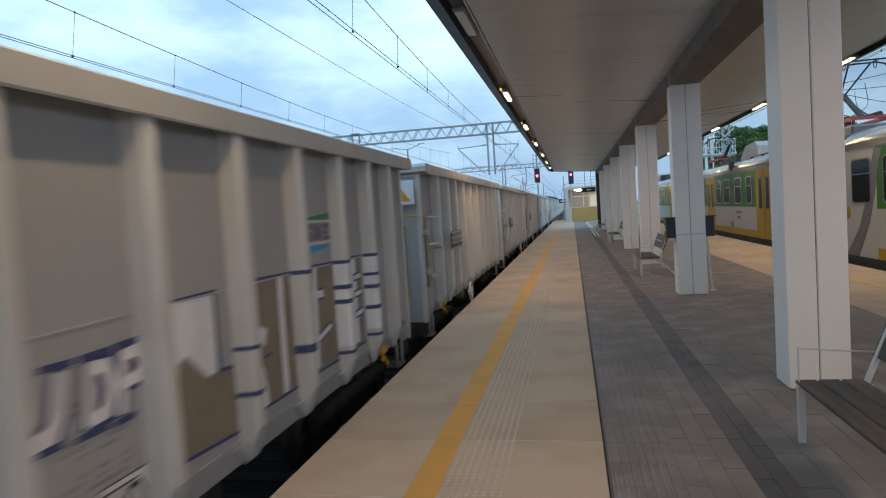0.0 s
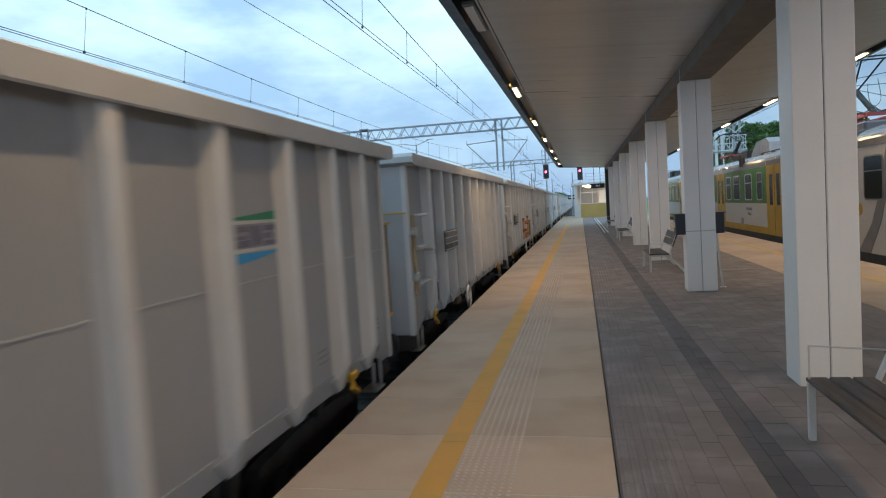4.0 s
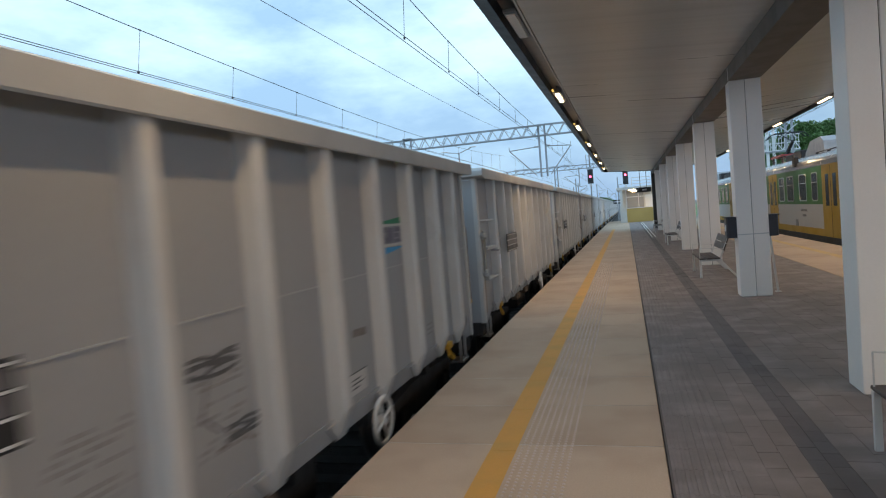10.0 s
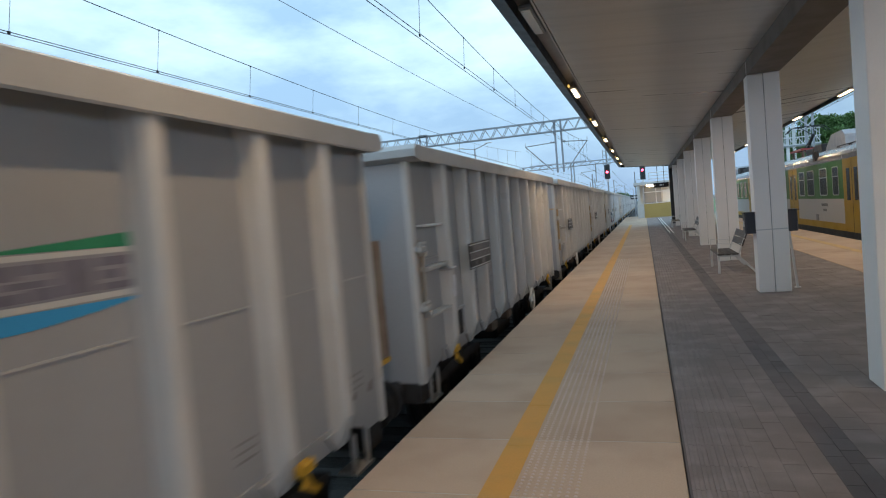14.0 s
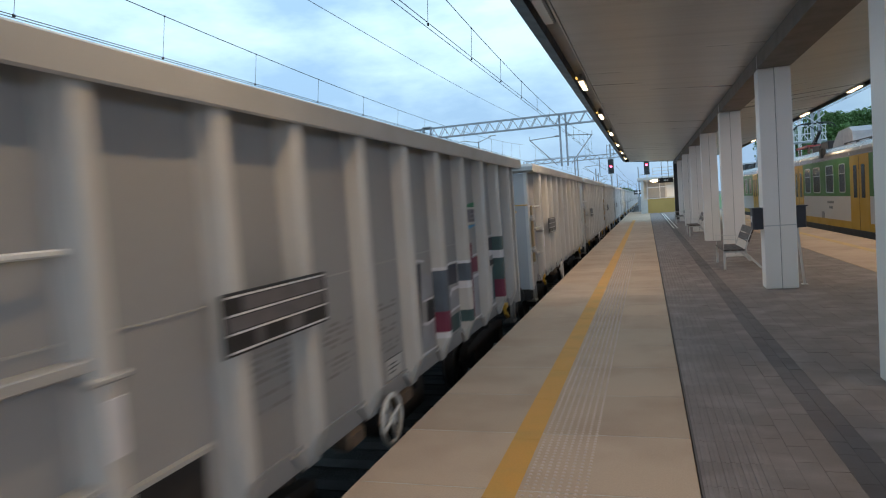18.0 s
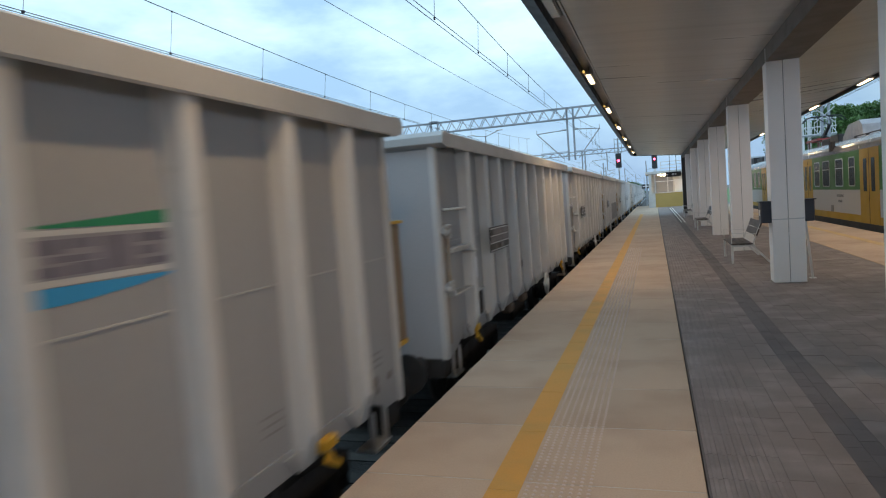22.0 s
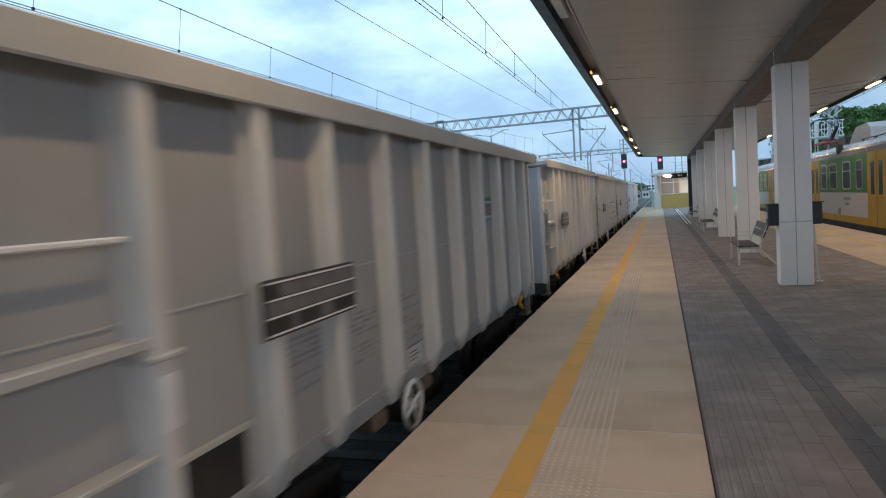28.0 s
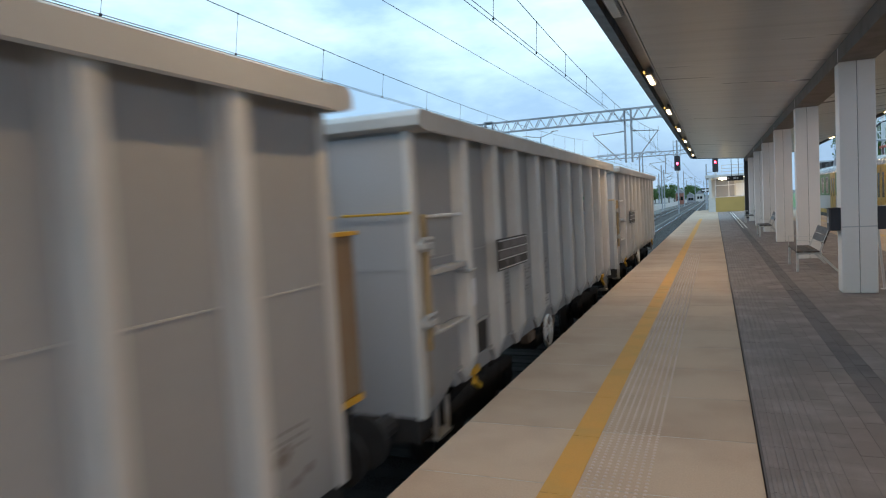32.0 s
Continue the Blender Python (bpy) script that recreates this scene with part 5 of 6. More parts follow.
# a hanging jumper loop
line_through("jumper_wire", [(8.96, 23.0, 4.90), (8.95, 23.0, 4.69), (8.98, 23.0, 4.44), (9.02, 23.0, 4.30), (9.08, 23.0, 4.22), (9.16, 23.0, 4.20), (9.24, 23.0, 4.25), (9.31, 23.0, 4.36), (9.32, 23.0, 4.48), (9.30, 23.0, 4.66), (9.26, 23.0, 4.89), (9.24, 23.0, 5.03)], 0.010, "slack jumper wire hanging in a loop")


def lattice_gantry(y, x0, x1, z0, z1, legs, step, w=0.45):
    t = thing("gantry", "galvanised lattice gantry carrying the overhead lines", "gantry", "track gantries")
    for z in (z0, z1):
        for yy in (y - w / 2, y + w / 2):
            b = B()
            bar(b, (x0, yy, z), (x1, yy, z), 0.08)
            part("chord", b, M["galv"], t)
    n = int((x1 - x0) / step)
    for i in range(n):
        xa = x0 + (x1 - x0) * i / n
        xb = x0 + (x1 - x0) * (i + 0.5) / n
        xc = x0 + (x1 - x0) * (i + 1) / n
        b = B()
        bar(b, (xa, y - w / 2, z0), (xb, y - w / 2, z1), 0.045)
        bar(b, (xb, y - w / 2, z1), (xc, y - w / 2, z0), 0.045)
        bar(b, (xa, y + w / 2, z0), (xb, y + w / 2, z1), 0.045)
        bar(b, (xa, y - w / 2, z0), (xa, y + w / 2, z0), 0.04)
        part("brace", b, M["galv"], t)
    for x in legs:
        b = B()
        for dx in (-0.2, 0.2):
            bar(b, (x + dx, y, RAIL - 0.4), (x + dx, y, z1), 0.14, 0.12)
        for i in range(8):
            za = RAIL + (z1 - RAIL) * i / 8
            bar(b, (x - 0.2, y, za), (x + 0.2, y, za + (z1 - RAIL) / 8), 0.04)
        part("leg", b, M["galv"], t)
    return t


g1 = lattice_gantry(GY, -20.0, 11.4, 7.32, 8.08, (-19.6, 10.6), 0.85)
for x in (-5.72, -5.28):
    b = B()
    bar(b, (x, GY, 8.15), (x, GY, 4.36), 0.13)
    part("drop_post", b, M["galv"], g1)
for xa, xb in ((-5.72, -7.93), (-5.28, -3.49)):
    b = B()
    tube(b, (xa, GY, 6.55), (xb, GY, 6.43), 0.035, 6)
    tube(b, (xb, GY, 6.43), (xa + (xb - xa) * 0.15, GY, 4.50), 0.035, 6)
    tube(b, (xb, GY, 6.43), (xb, GY, 6.70), 0.02, 5)
    tube(b, (xa, GY, 5.0), (xb * 0.9 + xa * 0.1, GY, 5.0), 0.022, 5)
    part("cantilever_arm", b, M["galv"], g1)
    b = B()
    for i in range(5):
        q = xa + (xb - xa) * (0.06 + i * 0.025)
        tube(b, (q, GY, 6.55), (q + 0.012, GY, 6.55), 0.075, 8)
    part("insulator", b, M["insul"], g1)
b = B()
box(b, -15.95, -15.3, GY - 0.5, GY + 0.5, 8.1, 8.18)
for x in (-15.9, -15.35):
    bar(b, (x, GY - 0.3, 7.3), (x, GY - 0.3, 8.12), 0.1)
part("bracket_seat", b, M["galv"], g1)

g2 = lattice_gantry(92.0, -16.0, -2.2, 7.25, 7.75, (-9.0, -16.0), 1.1)
b = B()
bar(b, (-5.9, 92, 7.4), (-5.9, 92, 4.9), 0.12)
bar(b, (-5.9, 92, 6.4), (-7.9, 92, 6.3), 0.06)
bar(b, (-7.9, 92, 6.3), (-6.2, 92, 4.9), 0.06)
part("drop_post", b, M["galv"], g2)
for y, x in ((140, -9.8), (140, -18), (190, -7.6), (190, -14.0), (240, -18), (165, -11.0), (215, -2.0), (260, -6.5), (300, -11), (150, -1.5), (330, -4.5)):
    m = thing("line_mast", "slim galvanised overhead line mast far down the track", "mast", "far line masts", at=pose(x, y, RAIL - 0.36))
    b = B()
    bar(b, (0, 0, 0), (0, 0, 9.4), 0.22)
    part("post", b, M["galv"], m)
    b = B()
    bar(b, (0, 0, 7.6), (2.3, 0, 7.8), 0.09)
    bar(b, (0, 0, 6.2), (2.3, 0, 7.6), 0.08)
    part("arm", b, M["galv"], m)
for x, z in ((-3.76, 5.0), (-8.05, 5.0), (-3.76, 6.1), (-8.05, 6.1)):
    line_through("far_wire", [(x, 92, z), (x - 0.4, 150, z), (x, 215, z), (x, 300, z)], 0.02, "overhead wire running on into the distance")

# ---- street lamp behind the tracks ----
sl0 = thing("street_lamp", "tall grey twin-armed street lamp behind the tracks", "street lamp", at=pose(-17.4, 71.0, RAIL - 0.36))
b = B()
tube(b, (0, 0, 0), (0, 0, 10.4), 0.12, 8, 0.07)
part("pole", b, M["galv"], sl0)
for s, zz in ((-1, 10.55), (1, 10.85)):
    b = B()
    tube(b, (0, 0, 10.3), (s * 1.5, 0, zz), 0.04, 6)
    part("arm", b, M["galv"], sl0)
    b = B()
    box(b, s * 1.2, s * 2.0, -0.12, 0.12, zz - 0.02, zz + 0.08, 0.02)
    part("head", b, M["sign_white"], sl0)


# ---- signals ----
def signal(x, y, z0, zl, lamp, cage, lens=1.0):
    s = thing("signal", "railway light signal showing red on a steel mast", "signal", "track signals", at=pose(x, y, 0))
    b = B()
    tube(b, (0, 0.25, z0), (0, 0.25, zl + 1.2), 0.10, 8)
    part("mast", b, M["galv"], s)
    b = B()
    box(b, -lamp, lamp, 0.0, 0.18, zl - lamp * 2.6, zl + lamp * 2.6, 0.05)
    part("backboard", b, M["pylon"], s)
    b = B()
    disc(b, (0, -0.02, zl + lamp * lens), lamp * 0.42, 0.06, "y", 14)
    part("red_lens", b, M["red_on"], s, "glowing red lens")
    for i in ((-1.6, -0.4) if lens > 0.5 else (-1.5, 1.3)):
        b = B()
        disc(b, (0, -0.02, zl + lamp * i), lamp * 0.40, 0.04, "y", 12)
        part("dark_lens", b, M["rubber"], s)
    b = B()
    box(b, -lamp * 0.5, lamp * 0.5, -0.02, 0.16, zl - lamp * 3.6, zl - lamp * 2.7, 0.02)
    part("marker_plate", b, M["sign_white"], s)
    if cage:
        b = B()
        for xx in (-0.55, 0.55):
            bar(b, (xx, 0.5, zl + 1.2), (xx, 0.5, zl + 3.6), 0.09)
        for i in range(4):
            bar(b, (-0.55, 0.5, zl + 1.3 + i * 0.7), (0.55, 0.5, zl + 1.3 + i * 0.7), 0.07)
        bar(b, (0, 0.4, z0), (0, 0.4, zl + 3.6), 0.22)
        part("cage", b, M["fixture"], s)
    return s


signal(-5.28, 110.0, RAIL - 0.36, 6.9, 0.45, True, -0.1)
signal(0.14, 78.0, -0.06, 4.95, 0.30, False)
sp = thing("cross_sign", "small dark board with a white cross on a post", "sign", at=pose(-0.98, 84.0, RAIL - 0.36))
b = B()
tube(b, (0, 0.04, 0), (0, 0.04, 3.6), 0.05, 6)
part("post", b, M["galv"], sp)
b = B()
box(b, -0.5, 0.5, 0, 0.03, 3.35, 3.85)
part("board", b, M["pylon"], sp)
b = B()
box(b, -0.4, 0.4, -0.01, -0.002, 3.55, 3.66)
box(b, -0.07, 0.07, -0.014, -0.011, 3.38, 3.82)
part("cross", b, M["sign_white"], sp)

# ---- stair shelter at the platform end ----
sh = thing("stair_shelter", "pale stair shelter with ochre walls and lit interior", "shelter", at=pose(0, 70.0, 0))
b = B()
box(b, -0.85, 5.2, 0.0, 7.0, 3.36, 3.64, 0.02)
part("roof", b, M["wall"], sh)
for x in (-0.55, 4.9):
    for y in (0.1, 6.6):
        b = B()
        box(b, x, x + 0.28, y, y + 0.28, 1.4, 3.36)
        part("post", b, M["wall"], sh)
b = B()
box(b, -0.6, 0.05, 0.05, 0.4, -0.06, 1.42)
part("end_pier", b, M["wall"], sh)
b = B()
box(b, 0.05, 4.9, 0.05, 0.22, -0.06, 1.42)
part("front_parapet", b, M["ochre_wall"], sh, "ochre clad parapet")
b = B()
box(b, -0.5, -0.3, 0.4, 6.9, -0.06, 1.42)
part("side_parapet", b, M["wall"], sh)
b = B()
box(b, -0.5, 5.0, 6.7, 6.9, -0.06, 3.36)
part("back_wall", b, M["wall"], sh)
for i in range(4):
    b = B()
    box(b, 0.4 + i * 1.15, 1.2 + i * 1.15, 1.2, 1.45, 3.24, 3.33)
    part("ceiling_lamp", b, M["lamp_warm"], sh, "glowing warm ceiling lamp")
for i in range(5):
    b = B()
    box(b, 0.05 + i * 1.2, 0.11 + i * 1.2, 0.08, 0.14, 1.42, 3.36)
    part("mullion", b, M["sign_white"], sh)
b = B()
box(b, 0.05, 4.9, 0.085, 0.135, 2.55, 2.62)
part("transom", b, M["sign_white"], sh)
b = B()
box(b, 0.05, 4.9, 0.02, 0.26, 1.42, 1.47)
part("parapet_cap", b, M["sign_white"], sh)
for i in range(3):
    b = B()
    box(b, 0.6 + i * 1.5, 1.6 + i * 1.5, 6.64, 6.69, 1.5, 2.8)
    part("back_panel", b, M["sign_white"], sh)
for i in range(3):
    b = B()
    bar(b, (0.6 + i * 0.02, 0.3, 3.9 + i * 0.32), (5.2, 0.3, 3.9 + i * 0.32), 0.06)
    part("roof_rail", b, M["sign_white"], sh)
for i in range(4):
    b = B()
    bar(b, (0.7 + i * 1.45, 0.3, 3.64), (0.7 + i * 1.45, 0.3, 4.54), 0.05)
    part("rail_post", b, M["sign_white"], sh)
b = B()
tube(b, (0.85, 1.0, 3.30), (0.85, 1.0, 3.36), 0.03, 6)
box(b, 0.62, 1.10, 0.85, 1.15, 3.14, 3.30, 0.03)
part("bulkhead_lamp", b, M["lamp_warm"], sh, "bright bulkhead lamp under the roof")
# added grey panel: keeps the left of the back wall dim
b = B()
box(b, 0.05, 1.95, 6.60, 6.66, 1.42, 3.36)
part("back_screen", b, M["fixture"], sh, "grey panel added for the dim left of the back wall")
sl_ = new("shelter_light", bpy.data.lights.new("shelter_light", "AREA"))
sl_.data.shape, sl_.data.size, sl_.data.size_y = "RECTANGLE", 1.6, 0.6
sl_.data.energy, sl_.data.color = 190.0, (1.0, 0.88, 0.60)
sl_.matrix_world = pose(3.7, 73.2, 3.2)
hs = thing("hanging_sign", "dark hanging platform sign beside the pylon", "sign", at=pose(0.8, 50.2, 2.66))
b = B()
box(b, 0.0, 1.05, 0, 0.16, 0, 0.34, 0.01)
part("case", b, M["pylon"], hs)
for i, (xa, xb) in enumerate(((0.08, 0.14), (0.42, 0.60), (0.64, 0.72))):
    b = B()
    box(b, xa, xb, -0.004, 0.0, 0.12, 0.22)
    part("lettering_bar", b, M["sign_white"], hs)
b = B()
tube(b, (0.3, 0.08, 0.34), (0.3, 0.08, 1.62), 0.02, 6)
tube(b, (0.75, 0.08, 0.34), (0.75, 0.08, 1.58), 0.02, 6)
part("hanger", b, M["fascia"], hs)

# ---- platform on the far side of the tracks ----
b = B()
box(b, -19.0, -9.75, -30, 44, RAIL - 0.4, -0.02)
tagged(part("far_platform", b, M["edge"]), "second concrete platform across the tracks", "platform", kind="structure")
fc = thing("far_canopy", "dark edged canopy over the platform across the tracks", "canopy", at=pose(0, 0, 0))
b = B()
box(b, -18.0, -11.6, -30, 11.0, 4.62, 4.74)
part("deck", b, M["fascia"], fc)
b = B()
box(b, -17.9, -11.7, -30, 10.9, 4.56, 4.615)
part("soffit", b, M["soffit"], fc)
b = B()
box(b, -11.6, -11.55, -30, 11.0, 4.72, 4.77)
part("drip_edge", b, M["sign_white"], fc)
for y in (-8.8, -2.8, 3.2, 9.2):
    b = B()
    box(b, -12.05, -11.9, y, y + 1.3, 4.50, 4.557)
    part("strip_lamp", b, M["lamp_on"], fc, "glowing strip lamp")
for y in (-18, -11, -4, 3, 9.5):
    b = B()
    box(b, -15.2, -14.7, y, y + 0.4, -0.02, 4.56)
    part("post", b, M["column"], fc)


# ---- trees and the far edge ----
def tree(x, y, z, h, spread, seed, name="tree"):
    rg = random.Random(seed)
    t = thing(name, "leafy green summer tree beyond the station", "tree", "trees beyond the station", at=pose(x, y, z))
    b = B()
    tube(b, (0, 0, 0), (0.1, 0, h * 0.55), 0.035 * h, 8, 0.015 * h)
    for i in range(6):
        a = rg.uniform(0, 6.28)
        z0 = h * rg.uniform(0.3, 0.5)
        tube(b, (0.05, 0, z0), (math.cos(a) * spread * 0.6, math.sin(a) * spread * 0.6, z0 + h * rg.uniform(0.15, 0.35)), 0.012 * h, 5, 0.004 * h)
    part("trunk", b, M["bark"], t)
    vs, fs = [], []
    for c in range(52):
        a, rr = rg.uniform(0, 6.28), spread * math.sqrt(rg.random()) * 0.85
        cz = h * rg.uniform(0.35, 0.92)
        rr *= 1.0 - max(0, (cz / h - 0.6)) * 1.3
        cx, cy, cr = math.cos(a) * rr, math.sin(a) * rr, spread * rg.uniform(0.18, 0.34)
        for k in range(150):
            d = Vector((rg.gauss(0, 1), rg.gauss(0, 1), rg.gauss(0, 1))).normalized() * cr * rg.uniform(0.6, 1.1)
            p = Vector((cx, cy, cz)) + Vector((d.x, d.y, d.z * 0.75))
            s = rg.uniform(0.07, 0.15) * (h / 8)
            u = Vector((rg.gauss(0, 1), rg.gauss(0, 1), rg.gauss(0, 1))).normalized()
            v = u.cross(Vector((rg.gauss(0, 1), rg.gauss(0, 1), rg.gauss(0, 1)))).normalized()
            o = len(vs)
            vs += [tuple(p - u * s), tuple(p + v * s * 0.6), tuple(p + u * s), tuple(p - v * s * 0.6)]
            fs.append((o, o + 1, o + 2, o + 3))
    me = bpy.data.meshes.new("crown")
    me.from_pydata(vs, [], fs)
    me.materials.append(M["leaf"])
    cr = new("crown", me)
    cr.parent = t
    return t


rg = random.Random(21)
for i in range(15):
    tree(16.9 + i * 0.95 + rg.uniform(-0.5, 0.5), 90 + rg.uniform(-5, 9), 0.4, rg.uniform(8.5, 10.0), rg.uniform(2.6, 3.6), 100 + i)
for i in range(14):
    tree(-24 + i * 1.35 + rg.uniform(-0.5, 0.5), 190 + i * 11 + rg.uniform(-6, 6), RAIL - 0.36, rg.uniform(5.5, 8.0), rg.uniform(2.0, 2.9), 200 + i)
b = B()
prism(b, [(12.5, RAIL - 0.36), (20, 1.6), (60, 3.4), (60, RAIL - 0.4)], 40, 180)
tagged(part("bank", b, M["leaf"]), "grassy green bank behind the parked train", "bank", kind="structure")
for x, y, w, d, h, m in ((-12.6, 245, 2.6, 9, 5.6, "brick"), (-9.8, 270, 2.4, 9, 4.0, "far_roof"), (-7.4, 300, 3.0, 8, 4.8, "wall"), (1.5, 330, 6, 10, 6.0, "far_roof"), (-40, 330, 22, 14, 6.5, "wall")):
    hs_ = thing("house", "small far house beside the line", "house", "far houses", at=pose(x, y, RAIL - 0.36))
    q = B()
    box(q, 0, w, 0, d, 0, h * 0.7)
    part("wall", q, M[m], hs_)
    q = B()
    prism(q, [(-0.3, h * 0.7), (w / 2, h), (w + 0.3, h * 0.7)], -0.3, d + 0.3)
    part("roof", q, M["far_roof"], hs_)
    for k in range(2):
        q = B()
        box(q, w * (0.2 + 0.4 * k), w * (0.2 + 0.4 * k) + 0.8, -0.05, 0.02, h * 0.25, h * 0.48)
        part("window", q, M["win"], hs_)
b = B()
box(b, -30, -12.8, 205, 205.4, RAIL - 0.36, -0.3)
prism(b, [(-12.9, 150.0), (-12.6, 150.0), (-10.2, 330.0), (-10.5, 330.0)], RAIL - 0.36, -0.15, "z")
tagged(part("far_wall", b, M["wall"]), "long low pale wall beside the far track", "wall", kind="structure")
fr = thing("footbridge", "white railed steel footbridge beyond the parked train", "footbridge", at=pose(0, 62.0, 0))
for z in (5.4, 6.0, 6.65):
    b = B()
    bar(b, (11.0, 0, z), (14.5, 0, z), 0.07)
    part("rail", b, M["sign_white"], fr)
for i in range(16):
    b = B()
    bar(b, (11.1 + i * 0.22, 0, 5.4), (11.1 + i * 0.22, 0, 6.65), 0.035)
    part("baluster", b, M["sign_white"], fr)
for i in range(5):
    b = B()
    bar(b, (11.1 + i * 0.68, 0.05, 5.4), (11.44 + i * 0.68, 0.05, 6.0), 0.05)
    bar(b, (11.44 + i * 0.68, 0.05, 6.0), (11.78 + i * 0.68, 0.05, 5.4), 0.05)
    part("brace", b, M["sign_white"], fr)
for x in (12.0, 12.5):
    b = B()
    bar(b, (x, 0.2, RAIL - 0.4), (x, 0.2, 7.4), 0.22)
    part("pillar", b, M["sign_white"], fr)
b = B()
box(b, 11.0, 14.5, 0.0, 1.8, 5.25, 5.4)
part("deck", b, M["galv"], fr)


# ---- paint on single wagons ----
def paint(w, pts, material, layer=0):
    b = B()
    x = 1.2165 + layer * 0.0016
    prism(b, pts, x - 0.002, x, "x")
    # drawn with heights over the platform
    for v in b.verts:
        v.co.z += H
    return part("graffiti", b, material, w)


def stroke(w, pts, width, material, layer=1):
    """One brush stroke along a line: a mitred flat strip."""
    P = [Vector(p) for p in pts]
    x = 1.2165 + layer * 0.0016
    b = B()
    row = []
    for i, p in enumerate(P):
        d0 = (P[i] - P[i - 1]).normalized() if i else (P[1] - P[0]).normalized()
        d1 = (P[i + 1] - P[i]).normalized() if i + 1 < len(P) else d0
        n0, n1 = Vector((-d0.y, d0.x)), Vector((-d1.y, d1.x))
        m = n0 + n1
        m = m.normalized() if m.length > 0.2 else n0
        k = width / 2 / max(0.5, m.dot(n0))
        c = p - d0 * width * 0.2 if i == 0 else p + d1 * width * 0.2 if i + 1 == len(P) else p
        taper = 0.75 if i in (0, len(P) - 1) else 1.0
        row.append((b.verts.new((x, c.x + m.x * k * taper, H + c.y + m.y * k * taper)), b.verts.new((x, c.x - m.x * k * taper, H + c.y - m.y * k * taper))))
    for (a0, a1), (b0, b1) in zip(row, row[1:]):
        b.faces.new((a0, a1, b1, b0))
    return part("graffiti", b, material, w)


def rib_paint(w, i, z0, z1, material, layer=0):
    o = 1.372 + layer * 0.0015
    prof = [(1.218, -0.107), (o - 0.03, -0.0775), (o, -0.052), (o, 0.052), (o - 0.03, 0.0775), (1.218, 0.107)]
    b = B()
    va, vb = [b.verts.new((x, RIBS[i] + y, H + z0)) for x, y in prof], [b.verts.new((x, RIBS[i] + y, H + z1)) for x, y in prof]
    for k in range(5):
        b.faces.new((va[k], va[k + 1], vb[k + 1], vb[k]))
    bmesh.ops.recalc_face_normals(b, faces=b.faces)
    return part("graffiti", b, material, w)


def outlined(w, pts, width, fill=M["gr_white"], edge=M["gr_blue"]):
    stroke(w, pts, width + 0.06, edge, 2)
    stroke(w, pts, width, fill, 4)


w0 = WAGONS[0]
# pale block letters edged in dark blue
for pts, wd in (([(4.62, 1.15), (4.58, 0.95), (4.53, 0.87), (4.42, 0.855)], 0.10), ([(4.79, 0.85), (4.83, 1.14)], 0.09), ([(4.83, 1.14), (4.95, 1.12), (4.99, 1.0), (4.93, 0.87), (4.80, 0.85)], 0.085), ([(5.05, 0.83), (5.10, 1.15)], 0.09), ([(5.10, 1.15), (5.23, 1.15), (5.27, 1.07), (5.22, 1.0), (5.10, 0.98)], 0.08)):
    stroke(w0, pts, wd + 0.075, M["gr_blue"], 1)
    stroke(w0, pts, wd, M["gr_white"], 3 if len(pts) > 2 else 4)
for pts in ([(4.49, 1.205), (4.70, 1.20)], [(4.76, 1.20), (5.0, 1.205)], [(5.04, 1.21), (5.30, 1.215)], [(4.38, 0.80), (4.59, 0.80)], [(4.69, 0.785), (4.93, 0.785)], [(4.98, 0.775), (5.15, 0.78)]):
    stroke(w0, pts, 0.05, M["gr_blue"], 5)
paint(w0, [(4.82, 0.30), (5.20, 0.30), (5.21, 0.45), (4.83, 0.45)], M["gr_white"], 1)
stroke(w0, [(4.82, 0.455), (5.22, 0.455)], 0.016, M["print_dark"], 2)
stroke(w0, [(5.02, 0.30), (5.06, 0.38), (5.14, 0.38), (5.19, 0.30)], 0.03, M["gr_black"], 2)
paint(w0, [(5.50, 0.33), (6.32, 0.28), (6.32, 0.79), (5.95, 0.78), (5.70, 0.98), (5.55, 0.85)], M["gr_brown"], 0)
paint(w0, [(5.50, 0.85), (5.58, 0.95), (5.72, 1.0), (5.95, 0.80), (6.08, 0.80), (6.10, 1.36), (5.50, 1.37)], M["gr_white"], 1)
stroke(w0, [(5.49, 0.32), (6.32, 0.27)], 0.035, M["gr_blue"], 3)
stroke(w0, [(5.48, 1.38), (6.12, 1.38), (6.12, 0.80), (6.30, 0.78)], 0.035, M["gr_blue"], 3)
for a, b_ in ((6.54, 7.44), (7.66, 8.54), (8.76, 9.49), (9.71, 10.2)):
    paint(w0, [(a, 0.32), (b_, 0.32), (b_, 1.38), (a, 1.40)], M["gr_brown"], 0)
    stroke(w0, [(a, 1.40), (b_, 1.38)], 0.04, M["gr_blue"], 3)
    stroke(w0, [(a, 0.32), (b_, 0.31)], 0.035, M["gr_blue"], 3)
stroke(w0, [(7.22, 1.36), (7.20, 0.36)], 0.14, M["gr_white"], 1)
stroke(w0, [(6.70, 0.95), (6.84, 0.90)], 0.20, M["gr_white"], 1)
stroke(w0, [(6.60, 0.72), (6.95, 0.74)], 0.03, M["gr_blue"], 3)
stroke(w0, [(6.75, 0.62), (6.80, 0.34)], 0.14, M["gr_white"], 1)
outlined(w0, [(8.02, 1.36), (7.96, 0.38)], 0.12)
outlined(w0, [(7.75, 1.11), (8.20, 1.09)], 0.10)
outlined(w0, [(8.0, 0.64), (8.36, 0.72)], 0.07)
